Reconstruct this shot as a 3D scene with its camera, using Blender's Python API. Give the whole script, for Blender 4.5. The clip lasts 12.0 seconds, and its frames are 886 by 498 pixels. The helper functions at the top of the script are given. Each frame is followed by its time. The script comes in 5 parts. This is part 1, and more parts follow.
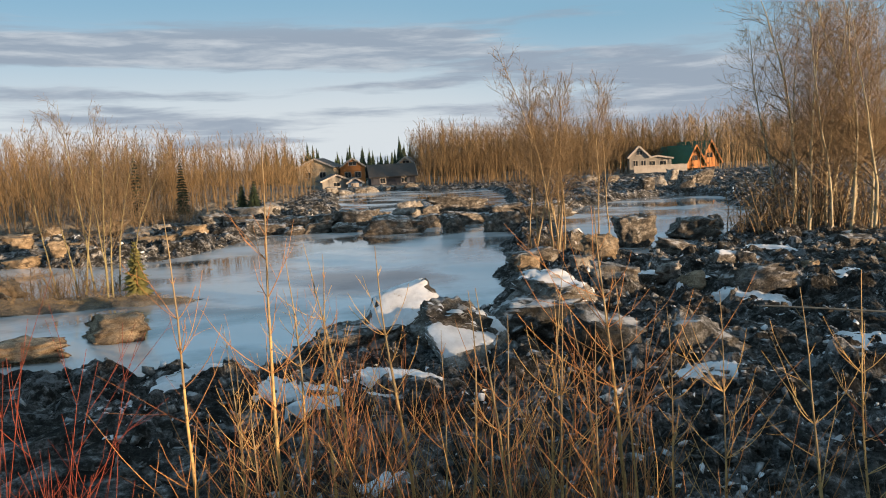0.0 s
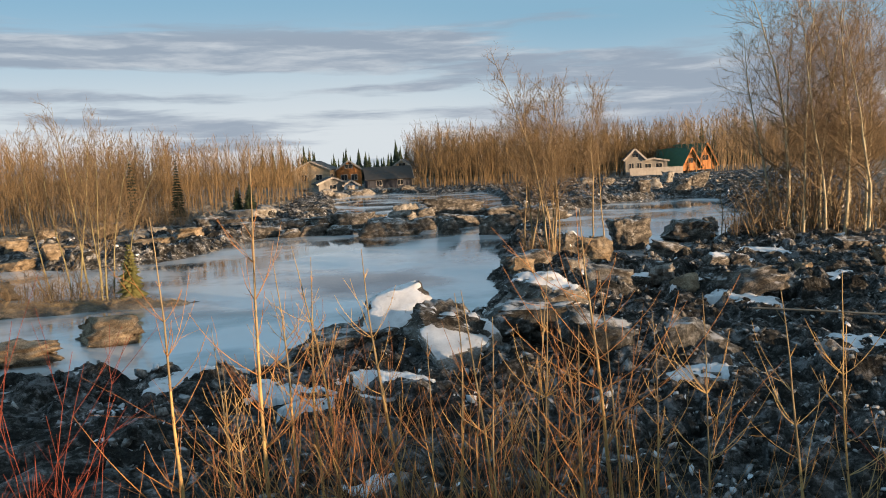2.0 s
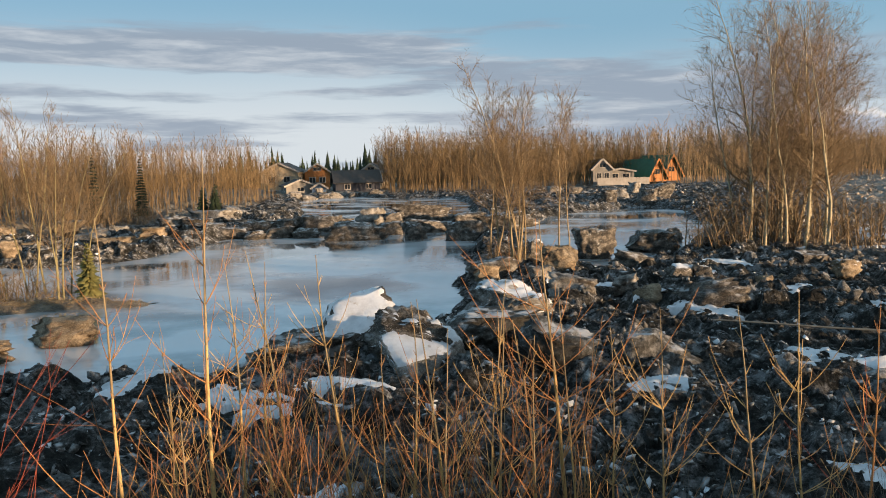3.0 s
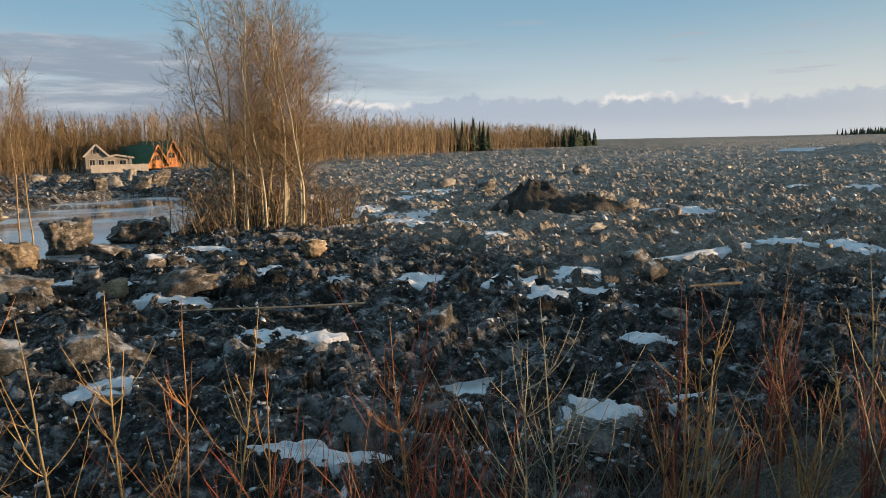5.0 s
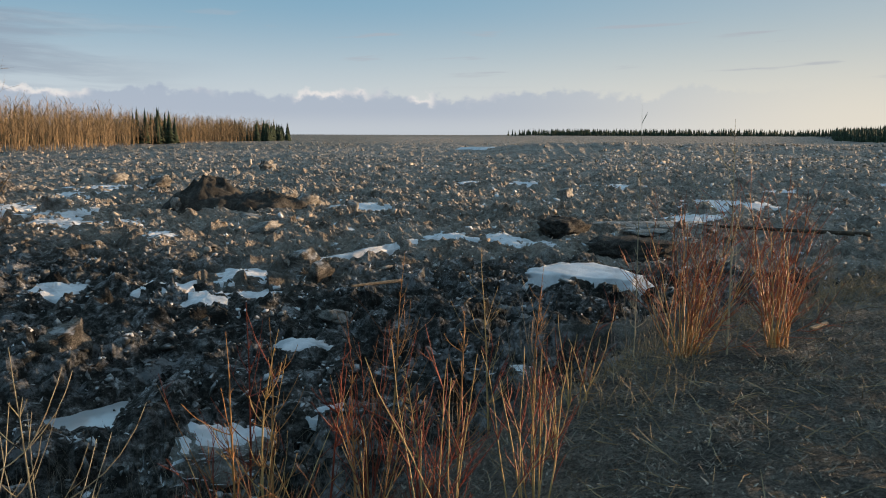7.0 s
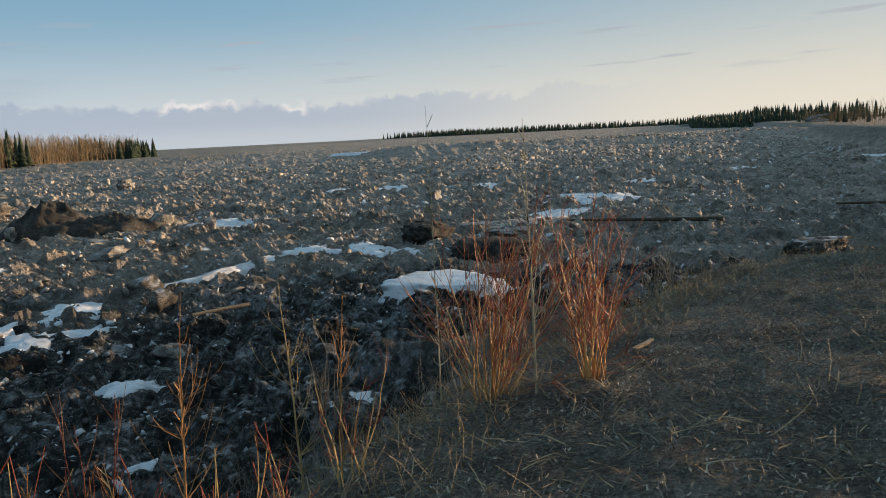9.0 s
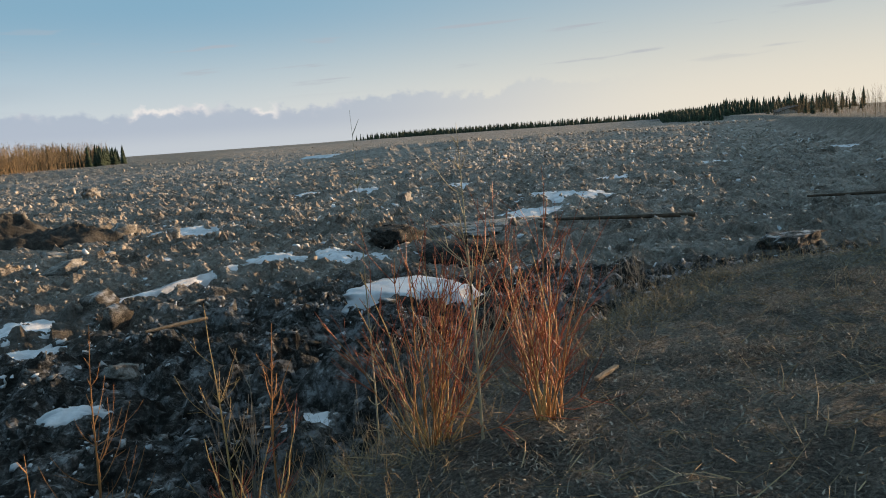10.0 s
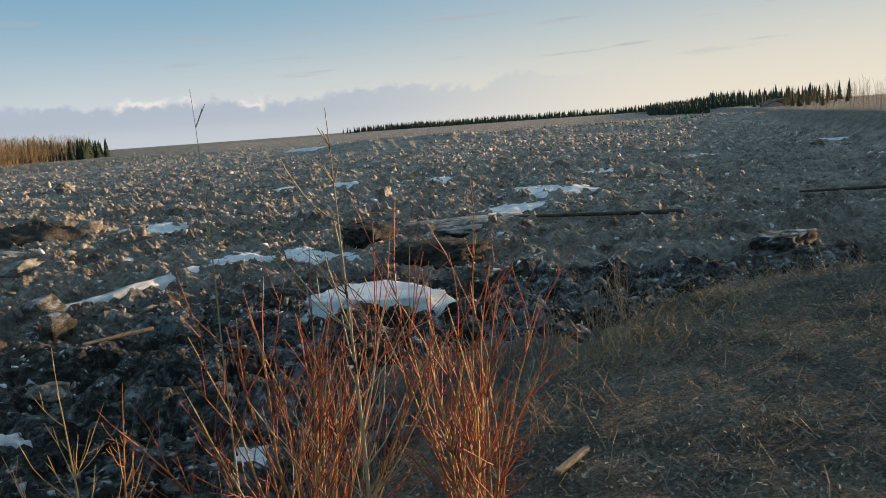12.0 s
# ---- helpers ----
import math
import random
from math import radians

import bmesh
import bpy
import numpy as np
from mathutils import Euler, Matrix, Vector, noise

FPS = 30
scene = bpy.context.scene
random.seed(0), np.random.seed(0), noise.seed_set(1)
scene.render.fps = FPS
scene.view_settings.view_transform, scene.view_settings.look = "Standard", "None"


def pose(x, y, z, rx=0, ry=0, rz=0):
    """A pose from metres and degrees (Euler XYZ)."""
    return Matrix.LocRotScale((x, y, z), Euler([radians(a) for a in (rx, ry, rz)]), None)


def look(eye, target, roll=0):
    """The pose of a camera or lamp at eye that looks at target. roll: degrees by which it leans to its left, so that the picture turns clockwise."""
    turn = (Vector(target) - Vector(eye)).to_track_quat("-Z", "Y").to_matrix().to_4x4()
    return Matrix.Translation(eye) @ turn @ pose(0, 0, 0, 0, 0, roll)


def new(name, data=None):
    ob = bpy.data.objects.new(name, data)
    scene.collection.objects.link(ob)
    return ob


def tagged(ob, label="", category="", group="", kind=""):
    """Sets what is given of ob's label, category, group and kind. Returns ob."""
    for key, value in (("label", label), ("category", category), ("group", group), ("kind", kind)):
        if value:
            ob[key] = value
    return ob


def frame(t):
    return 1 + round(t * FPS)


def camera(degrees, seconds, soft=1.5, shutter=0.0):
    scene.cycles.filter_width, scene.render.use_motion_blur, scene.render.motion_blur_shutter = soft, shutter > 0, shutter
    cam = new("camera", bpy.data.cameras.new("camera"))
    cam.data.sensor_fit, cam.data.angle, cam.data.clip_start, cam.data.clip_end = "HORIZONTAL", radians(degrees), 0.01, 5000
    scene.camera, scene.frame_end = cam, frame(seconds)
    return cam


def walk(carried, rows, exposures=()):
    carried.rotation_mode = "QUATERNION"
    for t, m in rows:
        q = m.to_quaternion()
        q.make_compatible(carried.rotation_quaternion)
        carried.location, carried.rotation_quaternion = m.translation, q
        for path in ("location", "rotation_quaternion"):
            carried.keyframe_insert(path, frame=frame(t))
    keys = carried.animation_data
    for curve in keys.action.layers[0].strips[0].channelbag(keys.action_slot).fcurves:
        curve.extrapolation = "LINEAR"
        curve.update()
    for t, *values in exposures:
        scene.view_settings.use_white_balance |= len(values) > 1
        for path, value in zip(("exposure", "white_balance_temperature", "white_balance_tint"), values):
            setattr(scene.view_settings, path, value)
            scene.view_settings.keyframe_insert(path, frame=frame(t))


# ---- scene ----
cam = camera(57.2, 12.0, 1.0)
PATH = [
    (0, (-0.094, 0.245, 4.495), (0.072, 2.626, 4.234), -2.8),
    (0.5, (-0.054, 0.212, 4.490), (0.106, 2.592, 4.228), -2.7),
    (1, (-0.028, 0.202, 4.492), (0.158, 2.579, 4.228), -2.5),
    (1.5, (-0.019, 0.186, 4.504), (0.167, 2.564, 4.244), -2.6),
    (2, (-0.007, 0.206, 4.495), (0.169, 2.586, 4.241), -2.8),
    (2.5, (-0.031, 0.287, 4.493), (0.162, 2.665, 4.243), -1.8),
    (2.7, (-0.020, 0.317, 4.501), (0.210, 2.693, 4.256), -1.5),
    (4.3, (1.207, 0.367, 4.490), (1.883, 2.656, 4.232), -3.1),
    (4.5, (1.322, 0.374, 4.471), (2.314, 2.540, 4.180), -2.5),
    (5, (1.619, 0.440, 4.477), (3.151, 2.261, 4.163), -1.2),
    (5.5, (1.976, 0.359, 4.471), (3.610, 2.088, 4.150), -0.9),
    (6, (2.281, 0.292, 4.493), (3.971, 1.966, 4.166), -1.5),
    (6.5, (2.641, 0.316, 4.523), (4.662, 1.565, 4.180), 0.7),
    (7, (3.047, 0.329, 4.499), (5.131, 1.468, 4.163), 0.2),
    (7.5, (3.442, 0.265, 4.537), (5.515, 1.426, 4.202), -1.3),
    (7.7, (3.577, 0.252, 4.501), (5.681, 1.358, 4.162), -1.2),
    (9.3, (4.675, 0.031, 4.570), (6.918, 0.816, 4.229), -3.3),
    (9.5, (4.834, 0.048, 4.597), (7.084, 0.808, 4.250), -3.5),
    (10, (5.264, 0.034, 4.568), (7.514, 0.797, 4.230), -4.1),
    (10.5, (5.705, 0.002, 4.603), (7.942, 0.798, 4.253), -4.5),
    (11, (6.107, 0.074, 4.615), (8.377, 0.764, 4.253), -4.2),
    (11.5, (6.511, 0.112, 4.555), (8.774, 0.827, 4.201), -4.4),
    (12, (6.986, 0.136, 4.530), (9.244, 0.865, 4.169), -4.1),
]
walk(cam, [(t, look(eye, target, roll)) for t, eye, target, roll in PATH],
     exposures=((0, 1.1, 6300, 10), (2.7, 1.1, 6300, 10), (5, 1.0, 6350, 10), (6.5, 1.1, 6300, 10), (7.5, 0.78, 6250, 10), (9.5, 1.0, 6300, 10), (12, 1.0, 6350, 10)))

# ---- light ----
K = 1.2  # metres for one unit of the plan below
SUN_BEARING, SUN_HEIGHT = 131.0, 5.0  # degrees, clockwise from +y, and above the horizon
world = bpy.data.worlds.new("world")
scene.world = world
world.use_nodes = True


def build_sky(tree):
    """Low evening sky with thin sheets of cloud and a bank of small cumulus over the river."""
    n, l = tree.nodes, tree.links
    n.clear()

    def math_node(op, a, b=0.0, clamp=False):
        m = n.new("ShaderNodeMath")
        m.operation, m.use_clamp = op, clamp
        for i, v in enumerate((a, b)):
            if isinstance(v, (int, float)):
                m.inputs[i].default_value = v
            else:
                l.new(v, m.inputs[i])
        return m.outputs[0]

    def step(v, lo, hi):
        m = n.new("ShaderNodeMapRange")
        m.interpolation_type = "SMOOTHSTEP"
        l.new(v, m.inputs[0])
        m.inputs[1].default_value, m.inputs[2].default_value = lo, hi
        return m.outputs[0]

    def mix(f, a, b):
        m = n.new("ShaderNodeMix")
        m.data_type = "RGBA"
        for sock, v in ((m.inputs[0], f), (m.inputs[6], a), (m.inputs[7], b)):
            if isinstance(v, tuple):
                sock.default_value = (*v, 1)
            elif isinstance(v, float):
                sock.default_value = v
            else:
                l.new(v, sock)
        return m.outputs[2]

    def cloud_noise(vec, scale, detail, rough):
        t = n.new("ShaderNodeTexNoise")
        l.new(vec, t.inputs["Vector"])
        t.inputs["Scale"].default_value, t.inputs["Detail"].default_value, t.inputs["Roughness"].default_value = scale, detail, rough
        return t.outputs[0]

    def vec(x, y, z):
        c = n.new("ShaderNodeCombineXYZ")
        for i, v in enumerate((x, y, z)):
            if isinstance(v, (int, float)):
                c.inputs[i].default_value = v
            else:
                l.new(v, c.inputs[i])
        return c.outputs[0]

    sky = n.new("ShaderNodeTexSky")
    sky.sky_type, sky.sun_disc = "NISHITA", False
    sky.sun_elevation, sky.sun_rotation = radians(SUN_HEIGHT), radians(SUN_BEARING)
    sky.air_density, sky.dust_density, sky.ozone_density = 1.0, 0.4, 4.0
    co = n.new("ShaderNodeTexCoord")
    sep = n.new("ShaderNodeSeparateXYZ")
    l.new(co.outputs["Generated"], sep.inputs[0])
    x, y, z = sep.outputs
    up = math_node("ADD", math_node("MAXIMUM", z, 0.0), 0.045)
    px, py = math_node("DIVIDE", x, up), math_node("DIVIDE", y, up)
    bearing = math_node("ARCTAN2", x, y)
    # long level sheets of stratus, ragged at their edges
    drift = cloud_noise(vec(math_node("MULTIPLY", bearing, 5.0), math_node("MULTIPLY", z, 30.0), 1.7), 1.0, 4, 0.55)
    lift = math_node("ADD", z, math_node("MULTIPLY", math_node("SUBTRACT", drift, 0.5), 0.022))
    lift = math_node("ADD", lift, math_node("MULTIPLY", bearing, 0.012))
    sheet = cloud_noise(vec(math_node("MULTIPLY", bearing, 2.6), math_node("MULTIPLY", lift, 30.0), 4.3), 1.0, 6, 0.58)

    def band(lo, hi, soft):
        return math_node("MULTIPLY", step(lift, lo - soft, lo + soft), step(lift, hi + soft, hi - soft))

    west = step(bearing, 0.30, -0.05)
    north = math_node("MULTIPLY", step(bearing, 0.02, 0.30), step(bearing, 0.95, 0.45))
    cover = math_node("MULTIPLY", band(0.112, 0.152, 0.010), west)
    cover = math_node("ADD", cover, math_node("MULTIPLY", band(0.080, 0.096, 0.006), math_node("MULTIPLY", west, 0.8)))
    cover = math_node("ADD", cover, math_node("MULTIPLY", band(0.030, 0.118, 0.020), math_node("MULTIPLY", north, 0.6)))
    cover = math_node("ADD", cover, math_node("MULTIPLY", step(z, 0.028, 0.004), 0.25))
    thick = step(math_node("ADD", sheet, math_node("MULTIPLY", cover, 0.24)), 0.51, 0.67)
    thick = math_node("MULTIPLY", thick, step(z, 0.19, 0.15))
    thick = math_node("MULTIPLY", thick, step(bearing, 0.85, 0.45))
    body = cloud_noise(vec(math_node("MULTIPLY", bearing, 7.0), math_node("MULTIPLY", lift, 60.0), 7.7), 1.0, 5, 0.6)
    grey = mix(step(body, 0.46, 0.74), (2.9, 3.4, 4.05), (5.2, 5.5, 5.8))
    clear = mix(step(bearing, 0.9, 1.85), (2.95, 4.95, 6.3), (5.5, 6.0, 6.0))
    base = mix(0.75, sky.outputs[0], clear)
    glow = step(bearing, 0.55, 1.8)
    low = mix(glow, (7.0, 7.1, 7.1), (8.7, 7.6, 6.0))
    hazed = mix(math_node("MULTIPLY", step(math_node("SUBTRACT", z, math_node("MULTIPLY", west, 0.035)), 0.17, 0.0), 0.85), base, low)
    out = mix(math_node("MULTIPLY", thick, 0.92), hazed, grey)
    # a few thin dark wisps higher up towards the sun
    wisp = cloud_noise(vec(math_node("MULTIPLY", bearing, 6.0), math_node("MULTIPLY", math_node("SUBTRACT", z, math_node("MULTIPLY", bearing, 0.03)), 75.0), 9.1), 1.0, 4, 0.5)
    wisp = math_node("MULTIPLY", step(wisp, 0.60, 0.69), math_node("MULTIPLY", step(bearing, 0.6, 0.9), math_node("MULTIPLY", step(z, 0.05, 0.08), step(z, 0.16, 0.12))))
    out = mix(math_node("MULTIPLY", wisp, 0.6), out, (4.3, 4.4, 4.7))
    # cumulus bank low over the river, flat below, with a few bright heads
    lump = cloud_noise(vec(math_node("MULTIPLY", bearing, 30.0), math_node("MULTIPLY", z, 34.0), 0.0), 1.3, 5, 0.6)
    swell = cloud_noise(vec(math_node("MULTIPLY", bearing, 6.0), 0.0, 2.0), 1.0, 3, 0.5)
    heads = step(cloud_noise(vec(math_node("MULTIPLY", bearing, 9.0), 0.0, 5.0), 1.0, 3, 0.6), 0.47, 0.58)
    top = math_node("ADD", 0.050, math_node("MULTIPLY", math_node("SUBTRACT", lump, 0.5), 0.042))
    top = math_node("ADD", top, math_node("MULTIPLY", math_node("SUBTRACT", swell, 0.5), 0.050))
    depth = math_node("SUBTRACT", top, z)
    reach = math_node("MULTIPLY", step(bearing, 0.25, 0.6), step(bearing, 1.55, 1.05))
    inside = math_node("MULTIPLY", step(depth, -0.002, 0.006), reach)
    rim = math_node("MULTIPLY", step(depth, 0.013, 0.003), math_node("MULTIPLY", heads, step(bearing, 1.30, 1.0)))
    paler = step(z, 0.030, 0.004)
    bank = mix(paler, (3.75, 4.3, 5.2), (4.9, 5.3, 5.8))
    bank = mix(rim, bank, (8.8, 8.1, 7.5))
    fade = math_node("MULTIPLY", inside, math_node("ADD", 0.72, math_node("MULTIPLY", rim, 0.2)))
    out = mix(fade, out, bank)
    bg = n.new("ShaderNodeBackground")
    l.new(out, bg.inputs[0])
    bg.inputs[1].default_value = 0.052
    w = n.new("ShaderNodeOutputWorld")
    l.new(bg.outputs[0], w.inputs[0])


build_sky(world.node_tree)
sun = new("sun", bpy.data.lights.new("sun", "SUN"))
sun.data.energy, sun.data.angle, sun.data.color = 5.0, radians(0.6), (1.0, 0.66, 0.38)
TO_SUN = Vector((math.sin(radians(SUN_BEARING)), math.cos(radians(SUN_BEARING)), math.tan(radians(SUN_HEIGHT))))
sun.matrix_world = look(TO_SUN * 50, (0, 0, 0))


# ---- materials ----
def material(name, ramp, scale=2.0, detail=6.0, rough=0.85, bump=0.3, bump_scale=None, island=0.0, spots=None, up=None, metallic=0.0, spec=0.3, stretch=(1, 1, 1), fine=0.0):
    """A surface: a colour ramp over two sizes of noise, relief, spots of wear, and a second colour on faces that look up."""
    m = bpy.data.materials.new(name)
    m.use_nodes = True
    n, l = m.node_tree.nodes, m.node_tree.links
    b = n["Principled BSDF"]
    co = n.new("ShaderNodeTexCoord")
    mp = n.new("ShaderNodeMapping")
    mp.inputs["Scale"].default_value = stretch
    geo = n.new("ShaderNodeNewGeometry")
    l.new(geo.outputs["Position"], mp.inputs["Vector"])

    def noise_node(s, d, r=0.6):
        t = n.new("ShaderNodeTexNoise")
        l.new(mp.outputs[0], t.inputs["Vector"])
        t.inputs["Scale"].default_value, t.inputs["Detail"].default_value, t.inputs["Roughness"].default_value = s, d, r
        return t.outputs[0]

    big = noise_node(scale, detail)
    if fine:
        two = n.new("ShaderNodeMix")
        two.inputs[0].default_value = fine
        l.new(big, two.inputs[2])
        l.new(noise_node(scale * 9, 8, 0.75), two.inputs[3])
        wide = n.new("ShaderNodeMapRange")
        wide.clamp = False
        l.new(two.outputs[0], wide.inputs[0])
        for i, v in ((1, 0.25), (2, 0.75), (3, 0.12), (4, 0.88)):
            wide.inputs[i].default_value = v
        big = wide.outputs[0]
    fac = big
    if island:
        add = n.new("ShaderNodeMath")
        add.operation = "MULTIPLY_ADD"
        info = geo.outputs["Random Per Island"]
        l.new(info, add.inputs[0])
        add.inputs[1].default_value = island
        sub = n.new("ShaderNodeMath")
        sub.operation = "SUBTRACT"
        l.new(big, sub.inputs[0])
        sub.inputs[1].default_value = island / 2
        l.new(sub.outputs[0], add.inputs[2])
        fac = add.outputs[0]
    cr = n.new("ShaderNodeValToRGB")
    l.new(fac, cr.inputs[0])
    e = cr.color_ramp.elements
    while len(e) < len(ramp):
        e.new(0.5)
    for k, (p, c) in zip(e, ramp):
        k.position, k.color = p, (*c, 1)
    col = cr.outputs[0]

    def over(f, c, into):
        mx = n.new("ShaderNodeMix")
        mx.data_type = "RGBA"
        l.new(f, mx.inputs[0])
        l.new(into, mx.inputs[6])
        mx.inputs[7].default_value = (*c, 1)
        return mx.outputs[2]

    def ranged(v, lo, hi):
        r = n.new("ShaderNodeMapRange")
        r.interpolation_type = "SMOOTHSTEP"
        l.new(v, r.inputs[0])
        r.inputs[1].default_value, r.inputs[2].default_value = lo, hi
        return r.outputs[0]

    if spots:
        c, s, lo, hi = spots
        col = over(ranged(noise_node(s, 4), lo, hi), c, col)
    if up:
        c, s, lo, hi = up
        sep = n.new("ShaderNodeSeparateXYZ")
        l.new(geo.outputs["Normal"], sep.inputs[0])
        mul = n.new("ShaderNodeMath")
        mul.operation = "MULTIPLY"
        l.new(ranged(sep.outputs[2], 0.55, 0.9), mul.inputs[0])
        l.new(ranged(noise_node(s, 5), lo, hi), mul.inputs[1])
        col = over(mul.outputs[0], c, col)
    l.new(col, b.inputs["Base Color"])
    b.inputs["Roughness"].default_value, b.inputs["Metallic"].default_value = rough, metallic
    b.inputs["Specular IOR Level"].default_value = spec
    if bump:
        bp = n.new("ShaderNodeBump")
        bp.inputs["Strength"].default_value, bp.inputs["Distance"].default_value = bump, 0.05
        l.new(noise_node(bump_scale or scale * 6, 6, 0.7), bp.inputs["Height"])
        l.new(bp.outputs[0], b.inputs["Normal"])
    return m


# dark stops hold the bank's shade in the colour, on top of real dirt
M_ICE = material("muddy_shaded_ice", [(0.32, (0.018, 0.018, 0.015)), (0.47, (0.065, 0.064, 0.058)), (0.58, (0.20, 0.20, 0.194)), (0.70, (0.48, 0.49, 0.49))],
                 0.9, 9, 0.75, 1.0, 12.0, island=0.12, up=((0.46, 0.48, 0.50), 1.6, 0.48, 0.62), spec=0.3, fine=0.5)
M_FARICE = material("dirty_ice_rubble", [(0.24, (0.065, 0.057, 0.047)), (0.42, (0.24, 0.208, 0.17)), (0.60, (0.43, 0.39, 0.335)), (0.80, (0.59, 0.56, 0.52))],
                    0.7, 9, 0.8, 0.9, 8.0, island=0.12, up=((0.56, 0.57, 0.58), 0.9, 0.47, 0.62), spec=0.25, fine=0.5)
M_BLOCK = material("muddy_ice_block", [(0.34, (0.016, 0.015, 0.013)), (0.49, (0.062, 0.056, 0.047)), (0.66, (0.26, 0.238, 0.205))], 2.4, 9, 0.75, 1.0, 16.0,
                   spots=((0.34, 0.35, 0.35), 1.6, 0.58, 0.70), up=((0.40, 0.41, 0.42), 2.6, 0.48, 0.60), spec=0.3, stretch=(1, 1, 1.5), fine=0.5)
M_SNOW = material("old_snow", [(0.3, (0.46, 0.48, 0.51)), (0.6, (0.72, 0.75, 0.79))], 2.0, 6, 0.6, 0.5, 14.0, spots=((0.30, 0.27, 0.23), 3.0, 0.62, 0.75))
M_TRUNK = material("pale_bark", [(0.3, (0.28, 0.235, 0.145)), (0.55, (0.44, 0.385, 0.255)), (0.75, (0.58, 0.53, 0.41))], 3.0, 6, 0.8, 0.5, 30.0,
                   spots=((0.05, 0.04, 0.03), 9.0, 0.62, 0.68))
M_TWIG = material("brown_twigs", [(0.3, (0.10, 0.074, 0.044)), (0.7, (0.22, 0.162, 0.094))], 4.0, 3, 0.8, 0.0)
M_GOLD = material("golden_stems", [(0.3, (0.38, 0.235, 0.085)), (0.7, (0.60, 0.42, 0.185))], 5.0, 4, 0.6, 0.0, spots=((0.10, 0.06, 0.03), 30.0, 0.6, 0.68))
M_RED = material("red_stems", [(0.3, (0.13, 0.026, 0.018)), (0.7, (0.27, 0.064, 0.034))], 3.0, 4, 0.55, 0.0)
M_FOREST = material("bare_wood", [(0.3, (0.095, 0.066, 0.034)), (0.7, (0.21, 0.148, 0.077))], 0.35, 4, 0.9, 0.0, island=0.3)
# bare wood again, brightened so the colour itself carries the sunlight
M_SUNLITWOOD = material("sunlit_bare_wood", [(0.3, (0.145, 0.104, 0.058)), (0.7, (0.30, 0.215, 0.122))], 0.35, 4, 0.9, 0.0, island=0.3)
M_NEEDLE = material("spruce_needles", [(0.3, (0.012, 0.022, 0.012)), (0.7, (0.04, 0.06, 0.03))], 1.0, 4, 0.8, 0.0, island=0.3)
M_CLEAN = material("grey_ice", [(0.32, (0.05, 0.045, 0.038)), (0.48, (0.18, 0.17, 0.15)), (0.68, (0.42, 0.42, 0.41))], 2.4, 9, 0.6, 0.9, 14.0, spots=((0.05, 0.042, 0.033), 1.4, 0.56, 0.68), fine=0.5)
# lighter, warmer version of the block ice, with low sunlight put into its colour
M_SUNLIT_TAN = material("sunlit_tan_ice", [(0.32, (0.060, 0.047, 0.032)), (0.48, (0.18, 0.14, 0.092)), (0.66, (0.40, 0.33, 0.235))], 2.4, 9, 0.75, 1.0, 16.0, spots=((0.05, 0.04, 0.03), 1.8, 0.58, 0.68), stretch=(1, 1, 1.5), fine=0.5)
M_BRUSH = material("dead_brush", [(0.3, (0.12, 0.110, 0.091)), (0.7, (0.28, 0.254, 0.205))], 3.0, 4, 0.85, 0.0, island=0.5)
# near-black: earth on the mounds, painted shadow on two slabs
M_EARTH_SHADE = material("earth_and_shade_ice", [(0.34, (0.010, 0.010, 0.009)), (0.5, (0.030, 0.028, 0.024)), (0.68, (0.10, 0.092, 0.08))], 2.4, 9, 0.85, 1.0, 14.0, fine=0.5)
M_LITTER = material("dead_leaf_scraps", [(0.3, (0.14, 0.128, 0.106)), (0.7, (0.42, 0.38, 0.31))], 3.0, 4, 0.8, 0.0, island=0.6)
M_OLIVE = material("olive_bark", [(0.3, (0.13, 0.115, 0.06)), (0.6, (0.27, 0.235, 0.12))], 3.0, 5, 0.8, 0.4, 30.0, spots=((0.05, 0.04, 0.03), 9.0, 0.60, 0.68))
M_ROSE = material("fresh_red_shoots", [(0.3, (0.22, 0.056, 0.032)), (0.7, (0.38, 0.12, 0.06))], 3.0, 4, 0.55, 0.0)
M_STEM = material("brown_gold_bark", [(0.3, (0.17, 0.125, 0.07)), (0.6, (0.33, 0.26, 0.15))], 3.0, 5, 0.8, 0.4, 30.0)
M_ORANGE = material("orange_stems", [(0.3, (0.30, 0.13, 0.045)), (0.7, (0.48, 0.26, 0.10))], 4.0, 4, 0.6, 0.0)
M_SHOOT = material("red_brown_shoots", [(0.3, (0.14, 0.06, 0.03)), (0.7, (0.27, 0.13, 0.06))], 5.0, 4, 0.65, 0.0)
M_STRAW = material("dry_straw", [(0.3, (0.18, 0.13, 0.07)), (0.7, (0.40, 0.31, 0.18))], 3.0, 4, 0.8, 0.0, island=0.5)


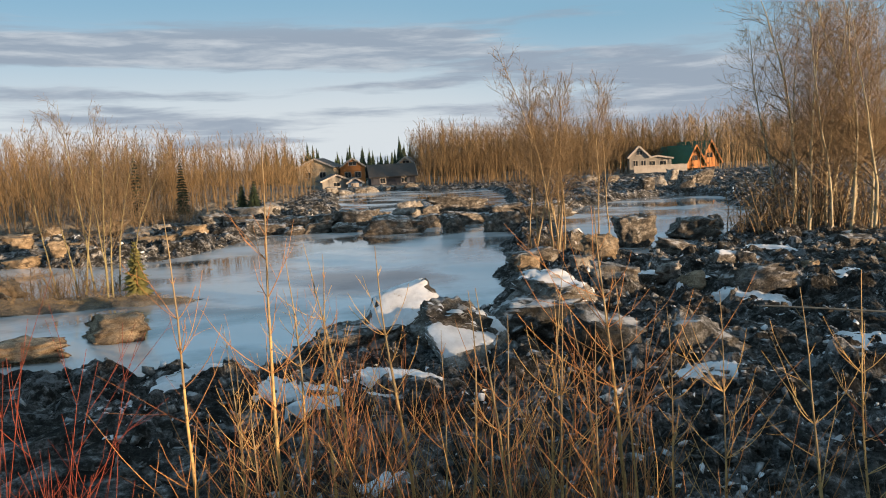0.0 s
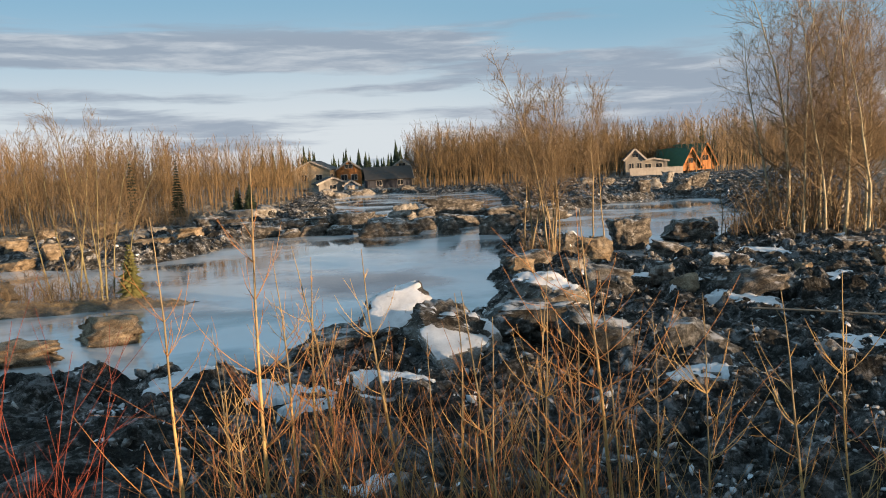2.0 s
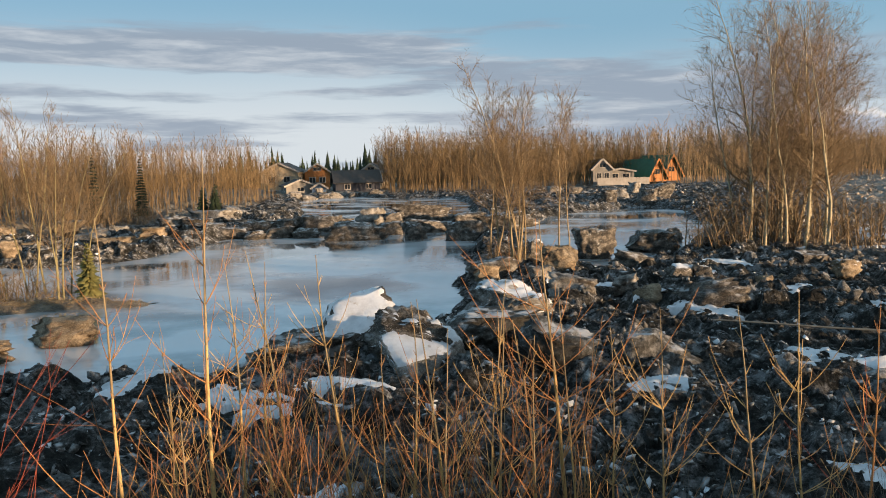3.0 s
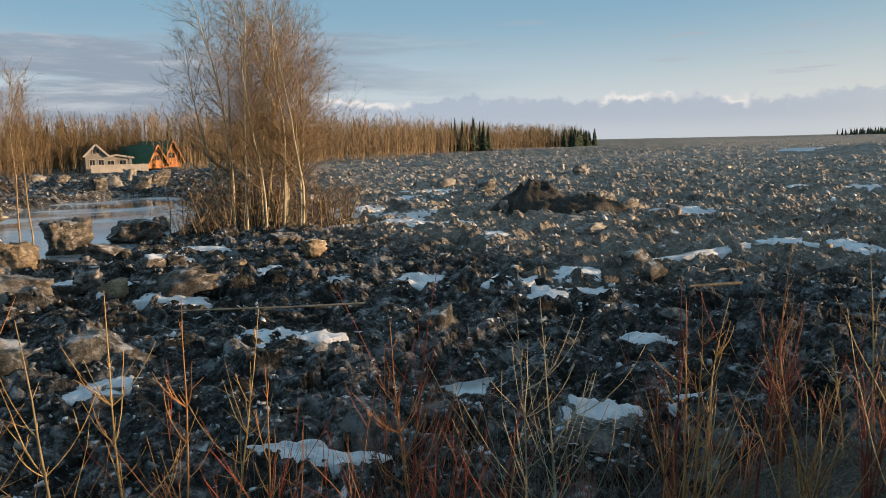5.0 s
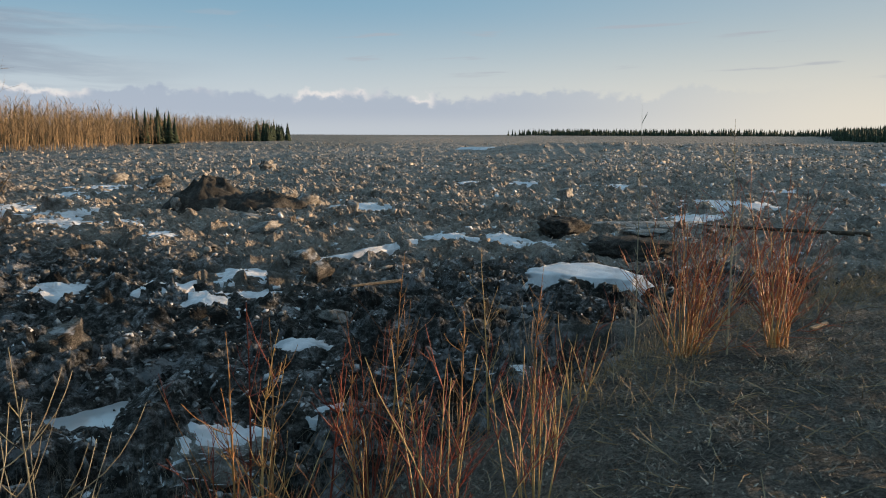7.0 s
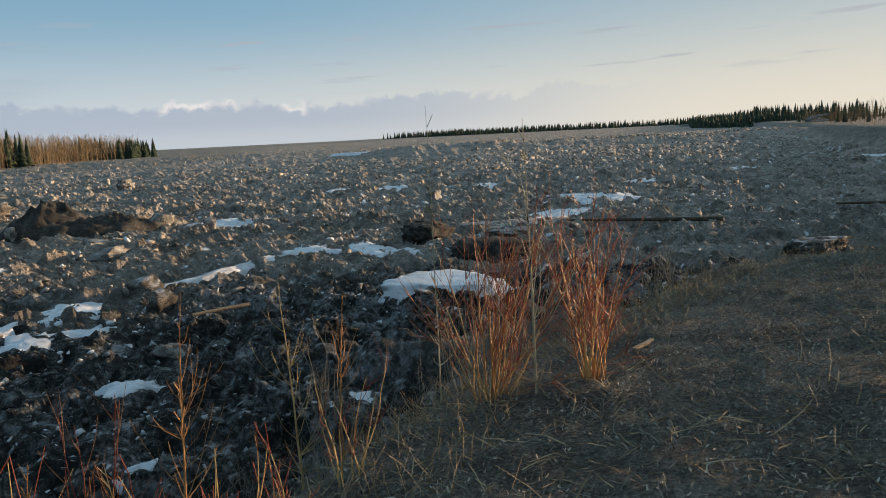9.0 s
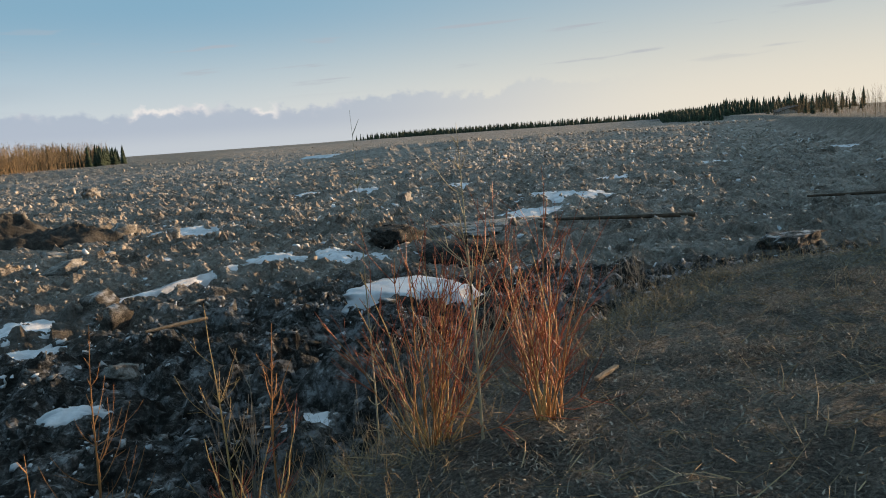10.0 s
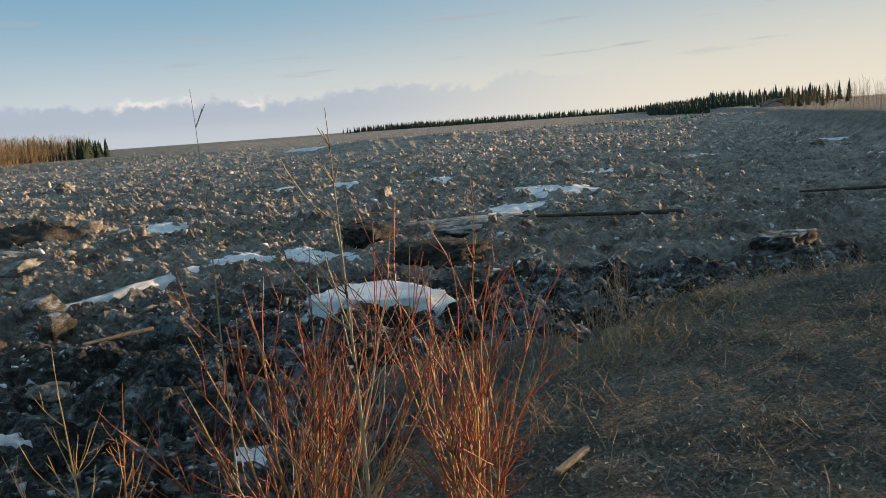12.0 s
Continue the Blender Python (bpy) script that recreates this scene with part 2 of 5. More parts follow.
def ground_material():
    """Flood ice, frozen shore and turf, laid over the ground by the 'turf' attribute."""
    m = bpy.data.materials.new("ground")
    m.use_nodes = True
    n, l = m.node_tree.nodes, m.node_tree.links
    b = n["Principled BSDF"]
    geo = n.new("ShaderNodeNewGeometry")

    def tex(s, d, r=0.65):
        t = n.new("ShaderNodeTexNoise")
        l.new(geo.outputs["Position"], t.inputs["Vector"])
        t.inputs["Scale"].default_value, t.inputs["Detail"].default_value, t.inputs["Roughness"].default_value = s, d, r
        return t.outputs[0]

    def ramp(v, stops):
        cr = n.new("ShaderNodeValToRGB")
        l.new(v, cr.inputs[0])
        e = cr.color_ramp.elements
        while len(e) < len(stops):
            e.new(0.5)
        for k, (p, c) in zip(e, stops):
            k.position, k.color = p, (*c, 1)
        return cr.outputs[0]

    def doubled(a, c):
        two = n.new("ShaderNodeMix")
        two.inputs[0].default_value = 0.5
        l.new(tex(a, 9, 0.7), two.inputs[2])
        l.new(tex(c, 8, 0.75), two.inputs[3])
        wide = n.new("ShaderNodeMapRange")
        wide.clamp = False
        l.new(two.outputs[0], wide.inputs[0])
        for i, v in ((1, 0.25), (2, 0.75), (3, 0.12), (4, 0.88)):
            wide.inputs[i].default_value = v
        return wide.outputs[0]

    # ice near the bank: dirt, with the shade there painted in as well
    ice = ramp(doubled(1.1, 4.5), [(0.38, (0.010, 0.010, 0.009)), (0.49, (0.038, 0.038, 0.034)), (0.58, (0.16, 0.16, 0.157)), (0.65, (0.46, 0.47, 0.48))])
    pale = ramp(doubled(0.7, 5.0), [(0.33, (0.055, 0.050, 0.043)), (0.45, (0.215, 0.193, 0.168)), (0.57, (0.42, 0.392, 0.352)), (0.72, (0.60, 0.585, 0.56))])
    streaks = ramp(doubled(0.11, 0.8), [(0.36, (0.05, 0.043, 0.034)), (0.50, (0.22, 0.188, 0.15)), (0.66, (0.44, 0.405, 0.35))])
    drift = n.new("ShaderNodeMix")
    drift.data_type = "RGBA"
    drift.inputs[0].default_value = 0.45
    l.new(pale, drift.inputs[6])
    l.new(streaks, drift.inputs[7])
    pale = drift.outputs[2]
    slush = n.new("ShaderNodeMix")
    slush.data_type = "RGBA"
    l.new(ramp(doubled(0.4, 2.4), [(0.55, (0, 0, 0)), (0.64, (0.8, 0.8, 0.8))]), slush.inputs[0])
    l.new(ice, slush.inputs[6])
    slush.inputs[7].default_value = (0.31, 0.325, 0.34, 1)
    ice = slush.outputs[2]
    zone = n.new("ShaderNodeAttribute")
    zone.attribute_name = "mud_shade"
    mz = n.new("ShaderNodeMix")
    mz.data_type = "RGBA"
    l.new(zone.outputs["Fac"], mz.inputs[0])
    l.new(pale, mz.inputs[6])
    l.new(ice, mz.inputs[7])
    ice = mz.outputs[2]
    blend = n.new("ShaderNodeMix")
    blend.inputs[0].default_value = 0.7
    l.new(tex(1.4, 6, 0.7), blend.inputs[2])
    l.new(tex(34.0, 8, 0.85), blend.inputs[3])
    turf = ramp(blend.outputs[0], [(0.42, (0.05, 0.047, 0.041)), (0.50, (0.17, 0.159, 0.134)), (0.55, (0.30, 0.275, 0.232)), (0.61, (0.50, 0.455, 0.38))])
    at = n.new("ShaderNodeAttribute")
    at.attribute_name = "turf"
    mx = n.new("ShaderNodeMix")
    mx.data_type = "RGBA"
    l.new(at.outputs["Fac"], mx.inputs[0])
    l.new(ice, mx.inputs[6])
    l.new(turf, mx.inputs[7])
    l.new(mx.outputs[2], b.inputs["Base Color"])
    b.inputs["Roughness"].default_value = 0.85
    b.inputs["Specular IOR Level"].default_value = 0.2
    bp = n.new("ShaderNodeBump")
    bp.inputs["Strength"].default_value, bp.inputs["Distance"].default_value = 1.0, 0.14
    # broken crust: slanted cell faces under the fine grain
    warp = n.new("ShaderNodeVectorMath")
    warp.operation = "MULTIPLY_ADD"
    soft = n.new("ShaderNodeTexNoise")
    l.new(geo.outputs["Position"], soft.inputs["Vector"])
    soft.inputs["Scale"].default_value, soft.inputs["Detail"].default_value = 2.5, 4
    l.new(soft.outputs["Color"], warp.inputs[0])
    warp.inputs[1].default_value = (0.5, 0.5, 0.5)
    l.new(geo.outputs["Position"], warp.inputs[2])
    height_in = tex(9.0, 9, 0.85)
    for size, weight in ((2.6, 0.9), (6.5, 0.55)):
        cell = n.new("ShaderNodeTexVoronoi")
        cell.inputs["Scale"].default_value = size
        l.new(warp.outputs[0], cell.inputs["Vector"])
        add = n.new("ShaderNodeMath")
        add.operation = "MULTIPLY_ADD"
        l.new(cell.outputs["Distance"], add.inputs[0])
        add.inputs[1].default_value = -weight
        l.new(height_in, add.inputs[2])
        height_in = add.outputs[0]
    flat = n.new("ShaderNodeMix")
    l.new(at.outputs["Fac"], flat.inputs[0])
    l.new(height_in, flat.inputs[2])
    l.new(tex(30.0, 9, 0.85), flat.inputs[3])
    l.new(flat.outputs[0], bp.inputs["Height"])
    l.new(bp.outputs[0], b.inputs["Normal"])
    return m


def water_material():
    """Still flood water with wide soft patches of thin ice, lightened for reflected sky."""
    m = bpy.data.materials.new("flood_water")
    m.use_nodes = True
    n, l = m.node_tree.nodes, m.node_tree.links
    b = n["Principled BSDF"]
    geo = n.new("ShaderNodeNewGeometry")
    t = n.new("ShaderNodeTexNoise")
    l.new(geo.outputs["Position"], t.inputs["Vector"])
    t.inputs["Scale"].default_value, t.inputs["Detail"].default_value = 0.16, 5
    cr = n.new("ShaderNodeValToRGB")
    l.new(t.outputs[0], cr.inputs[0])
    cr.color_ramp.elements[0].position, cr.color_ramp.elements[0].color = 0.36, (0.035, 0.032, 0.028, 1)
    # thin ice, painted brighter to double as mirrored sky
    cr.color_ramp.elements[1].position, cr.color_ramp.elements[1].color = 0.54, (0.56, 0.60, 0.63, 1)
    l.new(cr.outputs[0], b.inputs["Base Color"])
    r = n.new("ShaderNodeMapRange")
    l.new(t.outputs[0], r.inputs[0])
    for i, v in ((1, 0.42), (2, 0.66), (3, 0.04), (4, 0.22)):
        r.inputs[i].default_value = v
    l.new(r.outputs[0], b.inputs["Roughness"])
    b.inputs["IOR"].default_value = 1.55
    b.inputs["Specular IOR Level"].default_value = 1.0
    w = n.new("ShaderNodeTexNoise")
    l.new(geo.outputs["Position"], w.inputs["Vector"])
    w.inputs["Scale"].default_value, w.inputs["Detail"].default_value = 2.2, 3
    bp = n.new("ShaderNodeBump")
    bp.inputs["Strength"].default_value, bp.inputs["Distance"].default_value = 0.06, 0.02
    l.new(w.outputs[0], bp.inputs["Height"])
    l.new(bp.outputs[0], b.inputs["Normal"])
    return m


M_GROUND, M_WATER = ground_material(), water_material()


# ---- helpers ----
def mesh_object(name, verts, faces, mats, parent=None, smooth=False, index=None):
    """A mesh object from arrays of places and of faces that all have the same number of corners (or a plain list)."""
    me = bpy.data.meshes.new(name)
    verts = np.asarray(verts, np.float32)
    if isinstance(faces, np.ndarray):
        k = faces.shape[1]
        me.vertices.add(len(verts))
        me.vertices.foreach_set("co", verts.ravel())
        me.loops.add(faces.size)
        me.loops.foreach_set("vertex_index", faces.astype(np.int32).ravel())
        me.polygons.add(len(faces))
        me.polygons.foreach_set("loop_start", np.arange(0, faces.size, k, dtype=np.int32))
        if index is not None:
            me.polygons.foreach_set("material_index", index.astype(np.int32))
    else:
        me.from_pydata([tuple(v) for v in verts.tolist()], [], faces)
    for mm in (mats if isinstance(mats, (list, tuple)) else [mats]):
        me.materials.append(mm)
    me.update(calc_edges=True)
    me.validate()
    if smooth:
        me.polygons.foreach_set("use_smooth", np.ones(len(me.polygons), bool))
    ob = new(name, me)
    if parent is not None:
        ob.parent = parent
    return ob


def part(name, bm, mat, parent=None, label=""):
    me = bpy.data.meshes.new(name)
    bm.to_mesh(me)
    bm.free()
    me.materials.append(mat)
    ob = new(name, me)
    if parent is not None:
        ob.parent = parent
    return tagged(ob, label)


def holder(name, place, label, category, group="", turn=0.0):
    ob = new(name)
    ob.matrix_basis = pose(*place, 0, 0, turn)
    return tagged(ob, label, category, group)


def box(bm, x0, x1, y0, y1, z0, z1):
    v = [bm.verts.new(p) for p in ((x0, y0, z0), (x1, y0, z0), (x1, y1, z0), (x0, y1, z0), (x0, y0, z1), (x1, y0, z1), (x1, y1, z1), (x0, y1, z1))]
    for f in ((3, 2, 1, 0), (4, 5, 6, 7), (0, 1, 5, 4), (1, 2, 6, 5), (2, 3, 7, 6), (3, 0, 4, 7)):
        bm.faces.new([v[i] for i in f])
    return v


def grid_hash(ix, iy, seed):
    h = (ix.astype(np.int64) * 374761393 + iy.astype(np.int64) * 668265263 + seed * 974711) & 0x7FFFFFFF
    h = ((h ^ (h >> 13)) * 1274126177) & 0x7FFFFFFF
    h = (h ^ (h >> 16)) & 0xFFFF
    return h / 65535.0


def value_noise(x, y, seed=0):
    ix, iy = np.floor(x), np.floor(y)
    fx, fy = x - ix, y - iy
    fx, fy = fx * fx * (3 - 2 * fx), fy * fy * (3 - 2 * fy)
    a, b = grid_hash(ix, iy, seed), grid_hash(ix + 1, iy, seed)
    c, d = grid_hash(ix, iy + 1, seed), grid_hash(ix + 1, iy + 1, seed)
    return (a * (1 - fx) + b * fx) * (1 - fy) + (c * (1 - fx) + d * fx) * fy


def fbm(x, y, octaves=4, seed=0):
    s, a, t = 0.0, 1.0, 0.0
    for o in range(octaves):
        s = s + a * value_noise(x * 2 ** o + 17.3 * o, y * 2 ** o - 9.1 * o, seed + o)
        t += a
        a *= 0.55
    return s / t


def plates(x, y, size, seed):
    """Broken, tilted plates: each cell has its own level and slant."""
    u, w = x / size, y / size
    iu, iw = np.floor(u), np.floor(w)
    best, out = np.full(u.shape, 1e9), np.zeros(u.shape)
    for a in (-1, 0, 1):
        for b in (-1, 0, 1):
            cu, cw = iu + a, iw + b
            dx, dy = u - cu - grid_hash(cu, cw, seed), w - cw - grid_hash(cu, cw, seed + 1)
            d = dx * dx + dy * dy
            h = grid_hash(cu, cw, seed + 2) - 0.5 + 1.1 * (grid_hash(cu, cw, seed + 3) - 0.5) * dx + 1.1 * (grid_hash(cu, cw, seed + 4) - 0.5) * dy
            near = d < best
            best, out = np.where(near, d, best), np.where(near, h, out)
    return out


def ease(v):
    v = np.clip(v, 0, 1)
    return v * v * (3 - 2 * v)


def inside_by(x, y, poly):
    """How far (x, y) lie inside a polygon, in metres; negative outside."""
    poly = np.asarray(poly)
    best = np.full(x.shape, 1e9)
    odd = np.zeros(x.shape, bool)
    for (ax, ay), (bx, by) in zip(poly, np.roll(poly, -1, 0)):
        dx, dy = bx - ax, by - ay
        t = np.clip(((x - ax) * dx + (y - ay) * dy) / (dx * dx + dy * dy), 0, 1)
        best = np.minimum(best, np.hypot(x - ax - t * dx, y - ay - t * dy))
        if ay != by:
            odd ^= ((ay > y) != (by > y)) & (x < (bx - ax) * (y - ay) / (by - ay) + ax)
    return np.where(odd, best, -best)


# ---- the ground ----
EDGE = K * np.array([(-300, 3), (-60, 1.6), (-10, 1.5), (0, 1.6), (6, 1.75), (8.3, 1.75), (9.4, 1.35), (10.7, 0.9), (12.7, 0.3), (13.8, -0.7), (14.6, -2.5), (16, -8),
                     (30, -16), (60, -17), (84, -15), (120, -14), (180, -13), (260, -14), (400, -10), (700, 10), (1200, 90), (4000, 500)])
POND = K * np.array([(-11.5, 18), (-9.5, 16.4), (-7, 16.6), (-4.8, 15.9), (-1.8, 15.7), (-0.2, 18.0), (2.4, 21.0), (3.3, 22.3), (4.0, 25.5), (4.1, 28.3), (5.2, 30.8), (5.4, 34), (6.6, 41), (9, 55),
                     (13.5, 88), (14, 106), (5, 113), (-3.5, 129), (-7, 114), (-4.5, 75), (-5, 58), (-8.5, 48), (-10, 41), (-14, 38), (-19, 42), (-25, 39), (-22, 34), (-14, 30.5), (-13, 25)])
INLET = K * np.array([(7.2, 33), (9.5, 42), (11, 50), (14, 60), (20, 67), (26.5, 72), (27.5, 64), (24, 57), (22.5, 47), (18, 41), (12.4, 32.6), (9, 29.8)])
POOL = np.array([(10.2, 11.0), (12.4, 11.2), (14.3, 12.2), (13.2, 13.3), (11.4, 13.2), (10.4, 12.2)])
WATER_Z = -0.42


def bank_by(x, y):
    """Metres out from the crest of the bank; negative on top of it."""
    ye = np.interp(x, EDGE[:, 0], EDGE[:, 1])
    lean = (np.interp(x + 0.8, EDGE[:, 0], EDGE[:, 1]) - np.interp(x - 0.8, EDGE[:, 0], EDGE[:, 1])) / 1.6
    return (y - ye) / np.sqrt(1 + lean * lean)


def height(x, y):
    x, y = np.asarray(x, float), np.asarray(y, float)
    d = bank_by(x, y) + 0.5 * (fbm(x * 0.5, y * 0.5, 3, 5) - 0.5)
    r = np.hypot(x - 4, y)
    lumps = 0.70 * (fbm(x * 0.40, y * 0.40, 5, 1) - 0.5) + 1.5 * np.abs(fbm(x * 0.8, y * 0.8, 4, 9) - 0.5) - 0.22
    lumps = lumps + 0.16 * (value_noise(x * 3.1, y * 3.1, 14) - 0.5) + 0.10 * (value_noise(x * 6.3, y * 6.3, 15) - 0.5)
    lumps = lumps + 0.42 * (0.22 - np.abs(fbm(x * 1.7 + 3, y * 1.7, 3, 16) - 0.5)) * np.clip(2 - r / 40, 0, 1)
    warp_x, warp_y = x + 0.5 * (value_noise(x * 1.9, y * 1.9, 17) - 0.5), y + 0.5 * (value_noise(x * 1.9, y * 1.9, 18) - 0.5)
    broken = 0.30 * plates(warp_x, warp_y, 1.7, 101) + 0.24 * plates(warp_x, warp_y, 0.75, 111) + 0.10 * plates(warp_x, warp_y, 0.36, 121)
    rough = 0.35 + 1.1 * fbm(x * 0.13, y * 0.13, 3, 131)
    lumps = 0.75 * lumps + rough * broken * (1 + np.clip(r / 60 - 0.5, 0, 0.8))
    ridge = 0.5 * np.maximum(0, fbm(x * 0.09, y * 0.09, 3, 21) - 0.55) * 2
    ice = 0.12 + lumps * np.clip(1.2 - r / 300, 0.5, 1.05) + ridge
    wet = np.maximum(inside_by(x, y, POND) + 0.2, inside_by(x, y, INLET) + 1.2)
    wet = np.maximum(wet, inside_by(x, y, POOL)) + 1.5 * (fbm(x * 0.35, y * 0.35, 4, 33) - 0.5)
    ice = np.maximum(ice, -0.33)
    ice = ice - (0.65 + 0.8 * lumps) * ease((wet + 0.6) / 1.8) - 0.35 * ease((wet + 0.2) / 3)
    # grassy bar in the flood, by the western trees
    bar = 1 - np.hypot((x + 10.5 * K) / (6.6 * K), (y - 26.6 * K) / (1.6 * K)) + 0.5 * (fbm(x * 0.6, y * 0.6, 3, 40) - 0.5)
    ice = ice + 0.62 * ease(bar / 0.6) * (wet > -1)
    # a pressure ridge of heaped ice across the river
    east = np.degrees(np.arctan2(x, y))
    ice = ice + 2.0 * np.exp(-((r - 205) / 22) ** 2) * ease((east - 63) / 5) * (0.4 + 1.2 * fbm(x * 0.1, y * 0.1, 4, 83))
    # far shore rises a little
    ice = ice + 2.6 * ease((r - 950) / 250) * ease((np.degrees(np.arctan2(x, y)) - 62) / 6)
    crown = 2.75 + 0.07 * fbm(x * 1.5, y * 1.5, 4, 60) + 0.12 * (fbm(x * 0.25, y * 0.25, 3, 61) - 0.5)
    crown = crown + (0.078 - 0.05 * ease((x - 12) / 3)) * np.clip(-d - 0.5, 0, 6) + 0.02 * (value_noise(x * 2.7, y * 2.7, 62) - 0.5) * ease(-d / 0.6) + 0.02 * (value_noise(x * 7.0, y * 7.0, 63) - 0.5)
    crown = crown + 0.035 * (fbm(x * 5.0, y * 5.0, 3, 64) - 0.5) * ease(-d / 0.6)
    crown = crown - 0.12 * ease((d + 1.0) / 1.0) - 0.5 * ease((d + 1.5) / 2.2) * ease((8.0 - x) / 3)
    k = np.sin(np.clip(d / 4.6, 0, 1) * math.pi / 2) ** 1.15
    return np.where(d < 4.6, crown * (1 - k) + ice * k, ice)


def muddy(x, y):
    """How dark the ice is coloured: dirt and the bank's painted shade, plus flood silt."""
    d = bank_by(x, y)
    mud_shade = 1 - ease((d - 19) / 12 + 1.0 * (fbm(x * 0.12, y * 0.12, 3, 77) - 0.5) + 2.6 * ease((x - 28) / 9) * ease((19 - y) / 6))
    # dark wedge whose side is set to fit the camera's opening view
    mud_shade = np.maximum(mud_shade, ease((34 - np.degrees(np.arctan2(x, y))) / 6) * ease((y - 40) / 12))
    return np.maximum(mud_shade, ease((130 * K - y) / 10) * ease((23 * K - x) / 8) * ease((y - 16) / 4))


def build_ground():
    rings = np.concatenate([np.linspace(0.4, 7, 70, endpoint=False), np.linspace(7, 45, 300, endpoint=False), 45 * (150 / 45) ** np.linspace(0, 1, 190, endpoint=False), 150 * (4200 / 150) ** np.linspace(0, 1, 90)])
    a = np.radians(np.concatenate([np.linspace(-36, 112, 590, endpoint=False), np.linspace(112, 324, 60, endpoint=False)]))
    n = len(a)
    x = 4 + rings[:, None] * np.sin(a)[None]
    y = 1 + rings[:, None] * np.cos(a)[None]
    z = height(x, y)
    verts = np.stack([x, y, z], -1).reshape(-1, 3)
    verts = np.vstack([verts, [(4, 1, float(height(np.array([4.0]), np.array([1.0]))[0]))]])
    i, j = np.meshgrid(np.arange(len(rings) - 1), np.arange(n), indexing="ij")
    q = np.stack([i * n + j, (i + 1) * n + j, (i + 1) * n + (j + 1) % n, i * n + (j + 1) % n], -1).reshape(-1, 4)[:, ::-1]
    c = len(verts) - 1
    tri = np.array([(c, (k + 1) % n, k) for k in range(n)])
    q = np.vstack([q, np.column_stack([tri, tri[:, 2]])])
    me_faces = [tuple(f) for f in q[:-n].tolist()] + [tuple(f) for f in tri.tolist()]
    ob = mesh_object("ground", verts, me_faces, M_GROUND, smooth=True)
    # rubble breaks in hard facets; turf is soft
    mid = verts[q[:, 0]]
    facet = (bank_by(mid[:, 0], mid[:, 1]) < 4.0) | (np.hypot(mid[:, 0], mid[:, 1]) > 400)
    ob.data.polygons.foreach_set("use_smooth", facet)
    d = bank_by(verts[:, 0], verts[:, 1]) + 1.4 * (fbm(verts[:, 0], verts[:, 1], 4, 71) - 0.5)
    turf = 1 - ease((d - 1.5) / 1.4)
    bar = 1 - np.hypot((verts[:, 0] + 10.5 * K) / (6.9 * K), (verts[:, 1] - 26.6 * K) / (1.9 * K))
    turf = np.maximum(turf, ease(bar / 0.3))
    west = ease((-verts[:, 0] - 9 * K - np.maximum(0, 75 * K - verts[:, 1]) * 0.25) / 4) * ease((verts[:, 1] - 50 * K) / 6)
    north = ease((verts[:, 1] - 122 * K) / 8) * ease((np.radians(60) - np.arctan2(verts[:, 0], verts[:, 1])) / 0.1)
    turf = np.maximum(turf, np.maximum(west, north))
    turf = np.maximum(turf, ease((np.hypot(verts[:, 0], verts[:, 1]) - 1150) / 60) * 0.8)
    mud_shade = muddy(verts[:, 0], verts[:, 1])
    at = ob.data.attributes.new("mud_shade", "FLOAT", "POINT")
    at.data.foreach_set("value", mud_shade.astype(np.float32))
    at = ob.data.attributes.new("turf", "FLOAT", "POINT")
    at.data.foreach_set("value", turf.astype(np.float32))
    return tagged(ob, "frozen flood plain of dirty rubble ice with a turf bank", "ground", kind="structure")


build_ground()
water = mesh_object("water", K * np.array([(-45, 8, WATER_Z / K), (45, 8, WATER_Z / K), (45, 135, WATER_Z / K), (-45, 135, WATER_Z / K)]), [(0, 1, 2, 3)], M_WATER)
tagged(water, "still flood water, partly skinned with thin ice", "water", kind="structure")


# ---- tubes, trees and shrubs ----
def tubes(segs, sides=3):
    """Vertices and faces of tapered rods; segs rows: x0 y0 z0 x1 y1 z1 r0 r1."""
    s = np.asarray(segs, float).reshape(-1, 8)
    a, b = s[:, 0:3], s[:, 3:6]
    d = b - a
    d /= np.maximum(np.linalg.norm(d, axis=1, keepdims=True), 1e-9)
    ref = np.where(np.abs(d[:, 2:3]) > 0.9, np.array([[1.0, 0, 0]]), np.array([[0, 0, 1.0]]))
    u = np.cross(d, ref)
    u /= np.linalg.norm(u, axis=1, keepdims=True)
    v = np.cross(d, u)
    ang = np.linspace(0, 2 * math.pi, sides, endpoint=False)
    ring = u[:, None] * np.cos(ang)[None, :, None] + v[:, None] * np.sin(ang)[None, :, None]
    lo = a[:, None] + ring * s[:, 6][:, None, None]
    hi = b[:, None] + ring * s[:, 7][:, None, None]
    verts = np.concatenate([lo, hi], 1).reshape(-1, 3)
    k = np.arange(sides)
    q = np.stack([k, (k + 1) % sides, (k + 1) % sides + sides, k + sides], -1)
    faces = (np.arange(len(s))[:, None, None] * 2 * sides + q[None]).reshape(-1, 4)
    return verts, faces


def ribbons(segs, seed=0):
    """Thin far twigs and blades: one narrow blade for each rod, turned at random."""
    s = np.asarray(segs, float).reshape(-1, 8)
    a, b = s[:, 0:3], s[:, 3:6]
    d = b - a
    u = np.cross(d, np.random.default_rng(seed).normal(0, 1, d.shape))
    u /= np.maximum(np.linalg.norm(u, axis=1, keepdims=True), 1e-9)
    ra, rb = s[:, 6:7] * u, s[:, 7:8] * u
    verts = np.stack([a - ra, a + ra, b + rb, b - rb], 1).reshape(-1, 3)
    return verts, np.arange(len(verts)).reshape(-1, 4)


